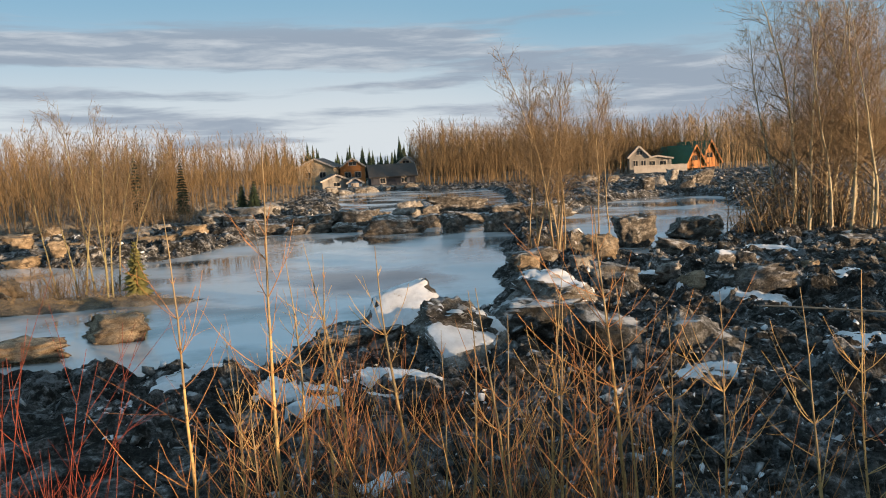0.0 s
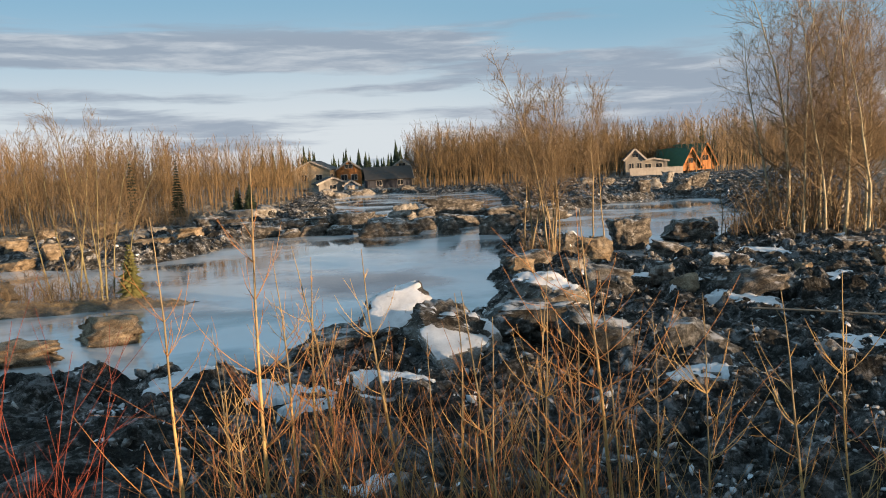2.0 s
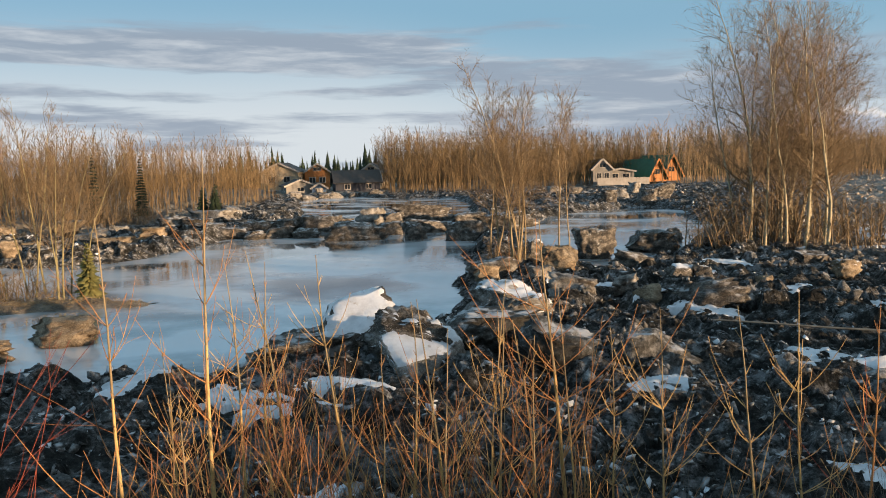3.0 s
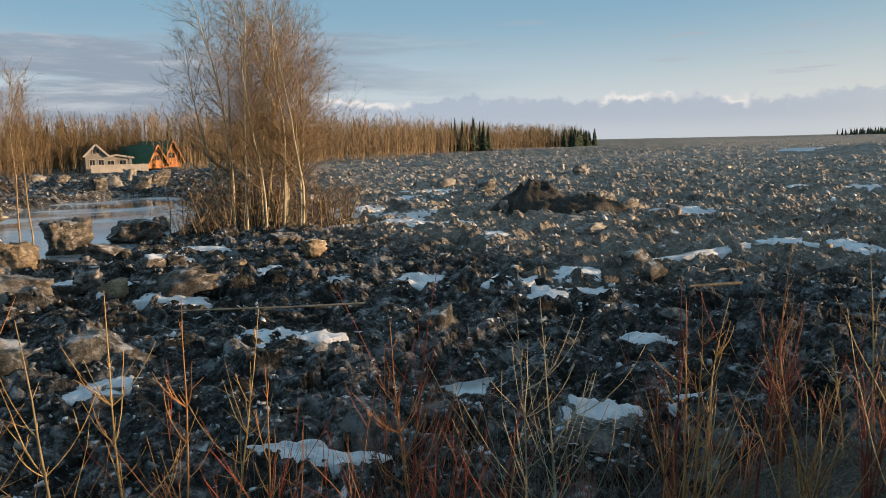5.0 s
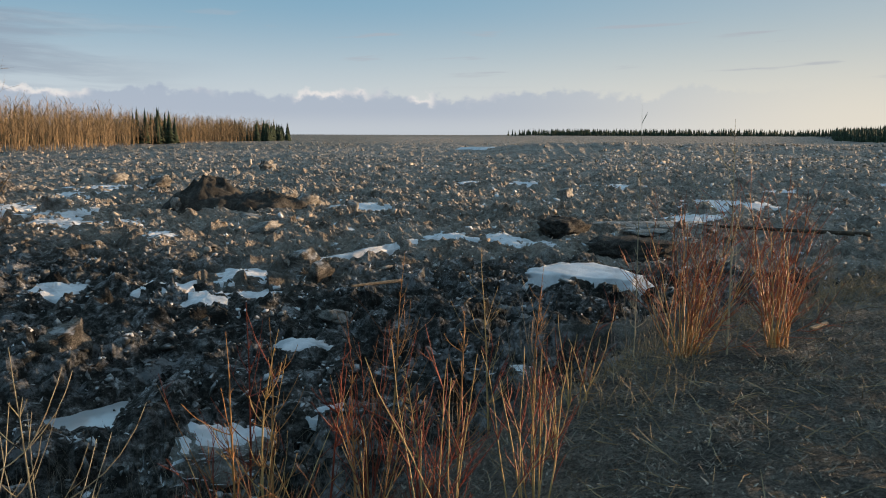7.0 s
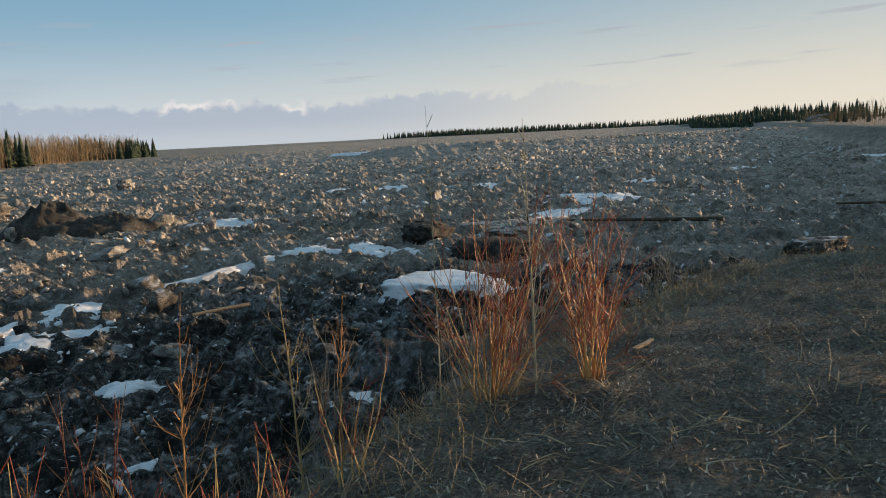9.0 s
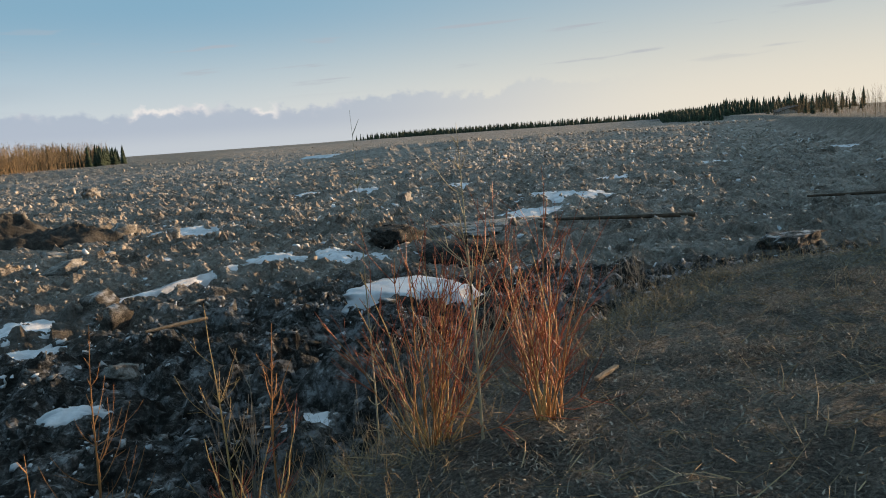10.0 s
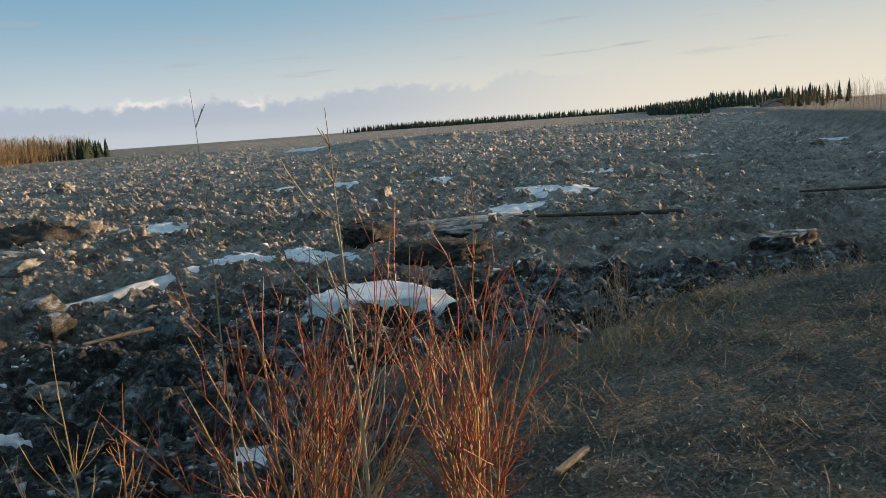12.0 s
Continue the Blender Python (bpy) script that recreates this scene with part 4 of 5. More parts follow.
def rubble(name, label, near, far, count, low, high, seed, mat, spread=(-35, 112), mud_shade=None):
    r = np.random.default_rng(seed)
    rad = near * (far / near) ** (r.random(count) ** 0.8)
    a = np.radians(r.uniform(*spread, count))
    x, y = 4 + rad * np.sin(a), rad * np.cos(a)
    wet = np.maximum(inside_by(x, y, POND), inside_by(x, y, INLET) + 1.0)
    keep = (bank_by(x, y) > 4.4) & (wet < 0.5) & ~((x < -9 * K) & (y > 52 * K)) & ~((y > 118 * K) & (x < 70 * K))
    keep &= ~in_snow(x, y)
    if name == "snow_crumbs":
        keep &= fbm(x * 0.5, y * 0.5, 3, 95) > 0.52
    if mud_shade is not None:
        keep &= (muddy(x, y) > r.random(count)) == mud_shade
    keep &= fbm(x * 0.22, y * 0.22, 3, 90) > 0.30
    x, y, rad = x[keep], y[keep], rad[keep]
    size = r.uniform(low, high, len(x)) * (0.55 + 0.9 * r.random(len(x)) ** 3) * np.clip(rad / 22, 0.6, 6) ** 0.55
    p = on_ground(x, y, 0)
    p[:, 2] += size * r.uniform(-0.65, 0.15, len(x))
    ob = scattered(name, small, p, r.random(len(x)) * 6.28, size[:, None] * r.uniform(0.5, 1.6, (len(x), 3)), mat)
    return tagged(ob, label, "ice", kind="stuff")


rubble("ice_rubble", "broken muddy ice rubble heaped beside bank and flood, darkened for shade", 8, 75, 40000, 0.03, 0.17, 1, M_ICE, mud_shade=True)
rubble("grey_ice_rubble", "jumbled grey ice rubble on the near river", 15, 60, 28000, 0.035, 0.14, 4, M_FARICE, mud_shade=False)
rubble("middle_ice_rubble", "jumbled dirty ice rubble on the river", 40, 140, 17000, 0.05, 0.15, 3, M_FARICE, mud_shade=False)
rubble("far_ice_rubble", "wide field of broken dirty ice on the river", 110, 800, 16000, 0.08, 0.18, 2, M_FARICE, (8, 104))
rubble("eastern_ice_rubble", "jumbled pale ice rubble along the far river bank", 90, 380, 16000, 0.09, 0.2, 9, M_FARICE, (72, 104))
rubble("snow_crumbs", "crumbs of snow and clean ice scattered over the rubble", 8, 90, 12000, 0.03, 0.13, 7, M_SNOW)


# ---- single blocks of ice ----
BOXES = {}


def split_box(n):
    """Vertices and triangles of a cube from -1 to 1, each side cut n by n."""
    if n not in BOXES:
        bm = bmesh.new()
        bmesh.ops.create_cube(bm, size=2.0)
        bmesh.ops.subdivide_edges(bm, edges=bm.edges[:], cuts=n - 1, use_grid_fill=True)
        bmesh.ops.triangulate(bm, faces=bm.faces[:])
        bm.verts.index_update()
        BOXES[n] = np.array([w.co[:] for w in bm.verts]), np.array([[w.index for w in q.verts] for q in bm.faces])
        bm.free()
    return BOXES[n]


def rugged_block(seed, w, d, h, sub, tilt=(0, 0), worn=1.0):
    """A broken block: a slanted box cut by planes, in uneven beds, with chipped and pitted faces."""
    r = np.random.default_rng(seed)
    v, f = split_box({2: 6, 3: 9, 4: 14}[sub])
    v = v.copy()
    v[:, 0] += v[:, 2] * r.normal(0, 0.14) + v[:, 1] * r.normal(0, 0.18)
    v[:, 1] += v[:, 2] * r.normal(0, 0.14)
    for _ in range(8):
        nrm = r.normal(0, 1, 3) * (1, 1, 0.55)
        nrm /= np.linalg.norm(nrm)
        over = v @ nrm - r.uniform(0.72, 1.1)
        v = v - np.maximum(over, 0)[:, None] * nrm
    beds = r.normal(0, 0.075, 9)
    level = np.clip(((v[:, 2] + 1.2) / 2.4 * 8 + 1.2 * fbm(v[:, 0] * 1.5 + 5, v[:, 1] * 1.5, 2, seed)).astype(int), 0, 8)
    v[:, :2] *= (1 + worn * beds[level])[:, None]
    out = np.array([noise.fractal(Vector(p) * 1.9 + Vector((seed * 3.1, 0, 0)), 0.8, 2.2, 5) for p in v])
    pits = np.array([abs(noise.noise(Vector(p) * 4.5 + Vector((0, seed * 1.7, 0)))) for p in v])
    v = v * (1 + worn * (0.13 * out - 0.22 * pits) + 0.04 * (1 - worn) * out)[:, None]
    chips = np.array([noise.noise(Vector(p) * 8.0 + Vector((seed * 0.7, 3.0, 0))) for p in v])
    v = v * (1 + worn * 0.09 * chips)[:, None]
    v = v * np.array((w / 1.95, d / 1.95, h / 1.9))
    ca, sa, cb, sb = math.cos(tilt[0]), math.sin(tilt[0]), math.cos(tilt[1]), math.sin(tilt[1])
    v = v @ np.array([(1, 0, 0), (0, ca, -sa), (0, sa, ca)]).T @ np.array([(cb, 0, sb), (0, 1, 0), (-sb, 0, cb)]).T
    return v, f


def snow_cap(v, f, start, lift, seed):
    """A lid of snow grown from the upward part of a block; its rim dips into the block."""
    a, b, c = v[f[:, 0]], v[f[:, 1]], v[f[:, 2]]
    nrm = np.cross(b - a, c - a)
    nrm /= np.maximum(np.linalg.norm(nrm, axis=1, keepdims=True), 1e-9)
    ragged = 0.12 * (fbm(v[:, 0] * 3 + seed, v[:, 1] * 3, 3, seed) - 0.5)
    pick = (nrm[:, 2] > 0.45) & ((v[:, 2] + ragged)[f].mean(1) > start)
    if pick.sum() < 6:
        return None
    g = f[pick]
    used, inv = np.unique(g, return_inverse=True)
    count_all = np.bincount(f.ravel(), minlength=len(v))[used]
    count_in = np.bincount(inv.ravel(), minlength=len(used))
    w = v[used].copy()
    w[:, 2] += np.where(count_in == count_all, lift * (0.8 + 0.5 * ragged[used]), -0.03)
    return w, inv.reshape(g.shape)


def ice_block(x, y, w, h, seed, snow=0.0, mat=None, depth=0.8, tilt=(0.0, 0.0), sub=4, label="", z=None, sink=0.18, group="ice blocks", turn=None, worn=None):
    r = np.random.default_rng(seed + 500)
    g = float(height(np.array([x]), np.array([y]))[0])
    g = max(g, WATER_Z - 0.15) if z is None else z
    ob = holder("ice_block", (x, y, g - sink * h), label or "muddy block of river ice with layered broken faces", "ice block", group, r.uniform(-30, 30) if turn is None else turn)
    v, f = rugged_block(seed, w, w * depth, h * 1.25, sub, tilt, worn=worn or (0.4 if snow > 0.65 else 1.0))
    v[:, 2] += 0.5 * h
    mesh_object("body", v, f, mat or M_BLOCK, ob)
    if snow:
        cap = snow_cap(v, f, np.quantile(v[:, 2], 1 - snow), 0.03 + 0.014 * w, seed)
        if cap:
            tagged(mesh_object("snow_cap", cap[0], cap[1], M_SNOW, ob, smooth=True), "thick cap of old snow")
    return ob


# the heap beside the pond
ice_block(-1.1, 20.6, 2.9, 0.75, 1, 0.0, tilt=(0.0, -0.04), turn=0, label="dark flat slab of muddy ice at the water")
ice_block(0.1, 21.0, 2.3, 0.6, 2, 0.9, z=0.2, turn=12, tilt=(0.62, -0.34), depth=0.9, label="tilted ice slab thickly covered with snow")
ice_block(1.1, 19.0, 1.4, 1.3, 3, 0.6, z=0.05, turn=-10, tilt=(0.62, 0.2), depth=0.6, label="upended tan ice slab with snow on its side")
ice_block(1.75, 18.2, 1.75, 0.45, 4, 0.9, M_CLEAN, z=0.1, turn=14, tilt=(0.48, -0.1), depth=0.75, label="low ice slab under a thick white snow cover")
ice_block(3.2, 19.8, 2.4, 0.8, 5, 0.0, M_ICE, tilt=(0.05, 0.0), label="large dark muddy ice block beside the pond")
ice_block(4.4, 22.6, 2.3, 1.15, 6, 0.6, M_CLEAN, turn=-5, tilt=(0.25, 0.0), label="ice block with a long white snow cap")
ice_block(4.3, 17.0, 1.6, 0.9, 7, 0.0, M_ICE, tilt=(0.1, 0.3), label="grey-white tilted block of river ice")
ice_block(8.9, 38.8, 2.0, 1.45, 8, 0.35, label="tall muddy ice block capped with snow by the aspens")
ice_block(8.5, 32.2, 1.3, 0.95, 9, 0.0, M_SUNLIT_TAN, label="tan weathered lump of ice on the spit, tinted as sunlit")
ice_block(7.2, 30.3, 0.95, 0.55, 10, 0.0, M_CLEAN, label="small pale lump of ice on the spit")
ice_block(12.7, 41.2, 2.1, 1.6, 11, 0.0, label="dark rounded ice block standing in the flood water", z=WATER_Z)
ice_block(16.6, 43.5, 2.7, 1.15, 12, 0.0, label="dark ragged ice block standing in the flood water", z=WATER_Z)
ice_block(-8.3, 25.1, 1.75, 0.75, 13, 0.0, M_SUNLIT_TAN, label="tan rounded lump of muddy ice in shallow water, tinted as sunlit", z=WATER_Z)
ice_block(-10.6, 23.1, 2.4, 0.55, 14, 0.0, M_SUNLIT_TAN, label="brown low block of muddy ice in shallow water, tinted as sunlit", z=WATER_Z)
ice_block(6.4, 17.1, 1.6, 0.9, 15, 0.0, M_ICE, label="large grey block of river ice at the foot of the bank")
ice_block(24.6, 7.3, 3.3, 0.78, 16, 0.0, M_SNOW, depth=0.42, turn=-62, tilt=(0.16, 0.06), z=-0.02, worn=0.3, label="long ice slab under smooth white snow")
ice_block(10.4, 7.6, 1.2, 0.6, 17, 0.6, M_CLEAN, turn=-50, tilt=(0.4, 0.12), label="steep snow-covered ice lump at the foot of the bank")


def earth_mound(x, y, rx, ry, tall, seed):
    """A ragged heap of earth and dirty ice, steep and broken."""
    n, m = 44, 16
    ang = np.linspace(0, 2 * math.pi, n, endpoint=False)
    edge = 0.75 + 0.6 * fbm(2 * np.cos(ang) + seed, 2 * np.sin(ang), 4, seed)
    rr = np.linspace(0, 1, m)
    px, py = rr[:, None] * edge * rx * np.cos(ang), rr[:, None] * edge * ry * np.sin(ang)
    gx, gy = x + px, y + py
    pz = height(gx, gy) * rr[:, None] + foot(x, y) * (1 - rr[:, None])
    pz = pz + tall * (1 - rr[:, None] ** 1.5) * (0.55 + 0.8 * fbm(gx * 0.9, gy * 0.9, 4, seed)) + (1 - rr[:, None]) ** 0.5 * (0.4 * plates(gx, gy, 0.7, seed) + 0.2 * plates(gx, gy, 0.35, seed + 9))
    pz[-1] -= 0.3
    i, k = np.meshgrid(np.arange(m - 1), np.arange(n), indexing="ij")
    faces = np.stack([i * n + k, (i + 1) * n + k, (i + 1) * n + (k + 1) % n, i * n + (k + 1) % n], -1).reshape(-1, 4)
    ob = mesh_object("earth_mound", np.stack([px, py, pz], -1).reshape(-1, 3), faces, M_EARTH_SHADE)
    ob.location = (x, y, 0)
    return tagged(ob, "dark earthy mound of dirty ice on the river", "mound", "mounds on the ice")


earth_mound(36.9, 33.9, 2.6, 2.2, 1.5, 1)
earth_mound(38.8, 31.2, 2.4, 1.9, 0.9, 2)
# both slabs are coloured dark all over in place of shadow
ice_block(35.2, 12.2, 2.1, 0.85, 20, 0.0, M_EARTH_SHADE, label="dark overhanging ice slab, its shadowed face painted into the colour")
ice_block(32.8, 8.7, 2.5, 0.8, 21, 0.0, M_EARTH_SHADE, depth=1.2, label="dark overhanging ice slab, its shadowed face painted into the colour")
ice_block(32.5, -2.0, 1.8, 0.75, 22, 0.0, M_ICE, label="big grey block of ice below the turf crest")
ice_block(41.4, 9.8, 5.0, 0.35, 23, 0.0, M_CLEAN, depth=0.9, label="wide flat floe of pale grey ice")
ice_block(77.7, 64.8, 1.8, 1.3, 24, 0.0, M_CLEAN, label="pale block standing out of the ice field")

BAND = [(-11.0, 79.7, 2.51, 1.56), (-7.2, 65.1, 2.05, 1.36), (-4.3, 67.6, 2.82, 1.41), (-2.2, 65.9, 2.29, 1.65), (0.7, 57.5, 3.39, 1.40), (2.1, 76.4, 2.39, 1.59), (4.1, 73.0, 1.52, 1.27),
        (4.5, 55.8, 1.40, 1.48), (7.1, 76.1, 4.25, 1.86), (8.1, 54.1, 2.28, 1.71), (-11.6, 64.5, 2.73, 1.36), (-13.2, 65.6, 2.32, 1.62), (-12.4, 77.2, 3.25, 1.36),
        (-5.8, 68.0, 2.4, 1.1), (-8.8, 70.0, 2.6, 1.2), (-0.8, 70.5, 2.2, 1.1), (9.5, 62.0, 2.6, 1.3), (-5.2, 61.0, 2.2, 1.0), (-3.2, 60.2, 1.8, 0.9), (-8.6, 61.8, 2.6, 1.1), (-6.8, 60.4, 1.6, 0.8), (2.9, 60.6, 2.0, 1.2),
        (6.0, 61.5, 2.4, 1.2), (10.8, 56.0, 2.2, 1.3), (12.2, 60.5, 2.6, 1.3), (-10.2, 62.6, 2.0, 1.0)]
for i, (x, y, w, h) in enumerate(BAND):
    ice_block(x, y, w * 1.15, h * 0.78, 40 + i, 0.0, M_CLEAN if i in (0, 5, 12) else M_BLOCK, 0.7, (0.1 * math.sin(i * 2.1), 0.1 * math.cos(i * 1.7)), 3, "layered dirty ice block stranded across the flood water",
              z=max(WATER_Z, 0.0 if abs(x) > 9 else WATER_Z), group="ice blocks in the flood")
WEST = [(-23.7, 59.6, 1.78, 1.11), (-17.2, 65.1, 1.49, 1.03), (-21.1, 48.1, 2.18, 1.09), (-14.6, 53.4, 3.45, 1.15), (-18.6, 47.6, 1.24, 1.06), (-20.7, 62.7, 2.75, 1.15),
        (-17.3, 56.7, 1.64, 1.03), (-25.6, 57.8, 2.19, 1.09), (-16.3, 35.5, 1.62, 0.81), (-27.3, 66.8, 2.50, 1.00), (-13.5, 58.3, 2.49, 1.04), (-10.4, 33.9, 0.49, 0.37), (-9.0, 41.7, 0.59, 0.24),
        (-22.5, 52.0, 1.6, 0.8), (-19.5, 53.5, 1.8, 0.9), (-24.5, 50.0, 1.7, 0.9), (-17.8, 60.5, 2.2, 0.9)]
for i, (x, y, w, h) in enumerate(WEST):
    ice_block(x, y, w * 0.82, h * 0.72, 80 + i, 0.0, M_CLEAN if i % 5 == 1 else M_SUNLIT_TAN, 0.8, (0, 0), 3, "tan muddy ice block on the western shore, tinted as sunlit", group="ice blocks on the western shore")
SPIT = [(5.3, 30.7, 1.2, 0.64), (5.8, 33.2, 2.11, 0.94), (8.5, 26.3, 1.15, 0.58), (7.2, 25.6, 1.48, 0.74), (9.4, 24.8, 0.92, 0.55), (14.7, 27.5, 0.65, 0.65), (12.0, 28.7, 1.08, 0.65),
        (10.9, 23.7, 1.82, 0.73), (12.3, 33.8, 1.50, 0.63), (-2.3, 21.7, 0.60, 0.45), (19.6, 32.9, 1.55, 0.91), (18.5, 28.6, 1.0, 0.6), (8.9, 25.6, 0.73, 0.55), (12.8, 28.4, 0.63, 0.46),
        (16.3, 29.2, 0.36, 0.45), (13.4, 14.6, 1.16, 0.90), (24.2, 27.3, 0.49, 0.34), (19.6, 47.5, 1.2, 1.3)]
for i, (x, y, w, h) in enumerate(SPIT):
    ice_block(x, y, w * 0.95, h * 0.85, 120 + i, 0.3 if i in (2, 6, 11) else 0.0, M_CLEAN if i in (3, 9, 12) else M_SUNLIT_TAN if i in (0, 4, 5, 11, 14) else M_BLOCK, 0.8, (0.2 * math.sin(i * 3.3), 0.2 * math.cos(i * 2.3)), 3, "rough dirty ice block among the rubble", group="ice blocks among the rubble")
FIELD = [(31.9, 40.3, 1.57, 0.84), (45.5, 47.3, 1.56, 0.89), (42.0, 31.0, 1.06, 0.70), (34.6, 34.0, 0.59, 0.66), (42.9, 33.3, 0.88, 0.51), (57.8, 20.7, 0.75, 0.66), (45.3, 25.4, 0.70, 0.49),
         (43.4, 28.7, 0.70, 0.42), (52.5, 60.5, 1.64, 0.66), (34.1, 28.1, 1.19, 0.36), (24.1, 17.0, 0.97, 0.58), (18.7, 11.8, 0.69, 0.28), (44.2, 2.1, 0.67, 0.48),
         (39.2, 6.9, 0.72, 0.43), (55.6, 19.4, 0.67, 0.90), (85.4, 30.4, 1.19, 0.83), (42.8, 31.2, 1.01, 0.84), (39.6, 25.9, 0.54, 0.60), (31.0, 24.9, 1.48, 0.40), (22.8, 15.5, 0.73, 0.65), (38.8, 8.2, 0.38, 0.29)]
for i, (x, y, w, h) in enumerate(FIELD):
    ice_block(x, y, w * 1.1, h, 160 + i, 0.0, M_CLEAN if i % 3 != 1 else M_BLOCK, 0.8, (0.25 * math.sin(i * 3.1), 0.25 * math.cos(i * 2.9)), 2, "broken ice block standing out of the river rubble", group="ice blocks on the river")
NORTH = [(28.3, 86.7, 1.90, 1.27), (40.5, 112.3, 2.08, 1.66), (33.2, 87.9, 1.96, 1.63), (33.5, 98.0, 2.16, 1.44), (36.5, 92.2, 2.76, 1.73), (30.3, 118.5, 2.55, 1.02), (30.6, 108.9, 2.36, 0.94),
         (-6.8, 138.3, 2.46, 0.98), (-4.0, 141.5, 2.58, 1.03), (-2.1, 144.2, 2.82, 1.13), (4.7, 141.4, 2.60, 0.94), (-8.6, 137.7, 1.93, 0.97), (1.1, 143.6, 2.12, 0.85)]
for i, (x, y, w, h) in enumerate(NORTH):
    ice_block(x, y, w, h, 200 + i, 0.0, M_CLEAN if i % 2 else M_BLOCK, 0.8, (0, 0), 2, "ice block stranded on the shore below the houses", group="ice blocks below the houses")


# ---- saplings and shrubs on the bank ----
def sapling(x, y, top, seed, mat=None, bow=1.0, thick=0.017, label="slim golden-barked sapling with bare side shoots", twigs=1, straight=False):
    r = np.random.default_rng(seed + 900)
    z = foot(x, y) - 0.03
    tall = max(0.7, top - z)
    ob = holder("sapling", (x, y, z), label, "sapling", "saplings on the bank")
    g = thick * (tall / 3) ** 0.6
    sway = 0.0 if straight else 0.04
    stem, pts = rod(r, (0, 0, 0), (r.normal(0, sway), r.normal(0, sway), 1), tall, g, g * 0.12, 14, 0.008 if straight else 0.026, 0.02)
    v, f = skin(stem[:9], 6)
    mesh_object("stem", v, f, mat or M_GOLD, ob, smooth=True)
    v, f = skin(stem[9:], 6)
    tagged(mesh_object("leader", v, f, M_STEM if mat is None else mat, ob, smooth=True), "brown budded tip" if mat is None else "")
    shoots = []
    for i in range(int(8 + 4.5 * tall)):
        k = 2 + int(r.random() ** 0.9 * 10)
        p, w, rad = pts[k]
        length = tall * r.uniform(0.14, 0.38) * bow * (1.25 - k / 14)
        s, sp = rod(r, p, side_way(r, w, r.uniform(46, 72)), length, max(rad * 0.42, 0.004), 0.002, 6, 0.06, 0.17)
        shoots += s
        for _ in range(twigs):
            q, qw, _ = sp[1 + int(r.random() * 4)]
            shoots += rod(r, q, side_way(r, qw, 40), length * r.uniform(0.15, 0.4), 0.0024, 0.0013, 2, 0.08, 0.1)[0]
    for i in range(10):  # buds close to the leader
        p, w, rad = pts[8 + int(r.random() * 6)]
        shoots += rod(r, p, side_way(r, w, 28), 0.05 + 0.06 * r.random(), 0.003, 0.0015, 1, 0.0)[0]
    v, f = tubes(shoots, 3)
    mesh_object("crown", v, f, M_ORANGE if mat is None and r.random() < 0.3 else mat or M_GOLD, ob)
    return ob


FRONT = [(-1.12, 7.37, 4.70), (-0.92, 7.69, 3.70), (-1.74, 6.76, 4.18), (-0.66, 7.90, 3.66), (-0.51, 8.10, 3.79), (0.84, 6.80, 3.46), (1.08, 6.55, 3.37), (0.06, 7.50, 3.82),
         (1.56, 6.84, 3.21), (2.91, 5.39, 3.54), (0.46, 7.26, 3.36), (-1.23, 6.55, 2.86), (-1.59, 7.60, 3.07),
         (-0.33, 7.61, 2.98), (0.54, 6.55, 2.96), (2.26, 6.82, 3.17), (-1.45, 7.1, 3.0), (0.25, 6.9, 3.1), (1.3, 7.2, 3.0), (1.45, 6.05, 3.35), (1.85, 6.5, 3.55), (0.72, 6.15, 3.3), (2.4, 5.95, 3.45), (1.15, 6.9, 3.6)]
for i, (x, y, top) in enumerate(FRONT):
    sapling(x, y, top, i, thick=0.0215 if i < 12 else 0.016)
sapling(2.02, 7.2, 4.05, 60, bow=1.7, thick=0.025, label="tall golden sapling with upcurved bare branches")
ALONG = [(3.31, 5.49, 3.60), (3.42, 5.14, 3.56), (3.91, 5.82, 3.39), (3.85, 4.76, 3.24), (5.16, 5.17, 3.57), (5.28, 5.09, 3.26), (7.08, 4.15, 3.38), (7.21, 3.97, 3.28), (6.93, 3.30, 3.24),
         (7.19, 3.24, 3.08), (7.57, 2.96, 3.01), (7.67, 2.73, 3.41), (4.95, 4.08, 2.99), (6.40, 3.57, 3.40), (6.52, 3.43, 3.40), (10.72, 3.43, 3.19), (11.19, 4.15, 3.25), (10.40, 5.02, 3.27)]
for i, (x, y, top) in enumerate(ALONG):
    sapling(x, y, top, 100 + i, mat=M_RED if i in (4, 6, 8, 12) else M_ORANGE if i % 2 else M_GOLD, label="thin bare sapling on the slope of the bank")
sapling(5.45, 3.85, 3.5, 130, M_TRUNK, 1.7, 0.016, "pale forked sapling with spreading bare branches")
sapling(5.3, 3.95, 3.4, 131, M_TRUNK, 1.5, 0.014, "pale forked sapling with spreading bare branches")
sapling(9.66, 1.36, 4.62, 132, M_TRUNK, 1.1, 0.014, "tall grey sapling rising out of the red shrub", straight=True)


sapling(10.08, 2.22, 4.76, 133, M_TRUNK, 0.25, 0.008, "very thin tall grey sapling with a bare tip", straight=True)


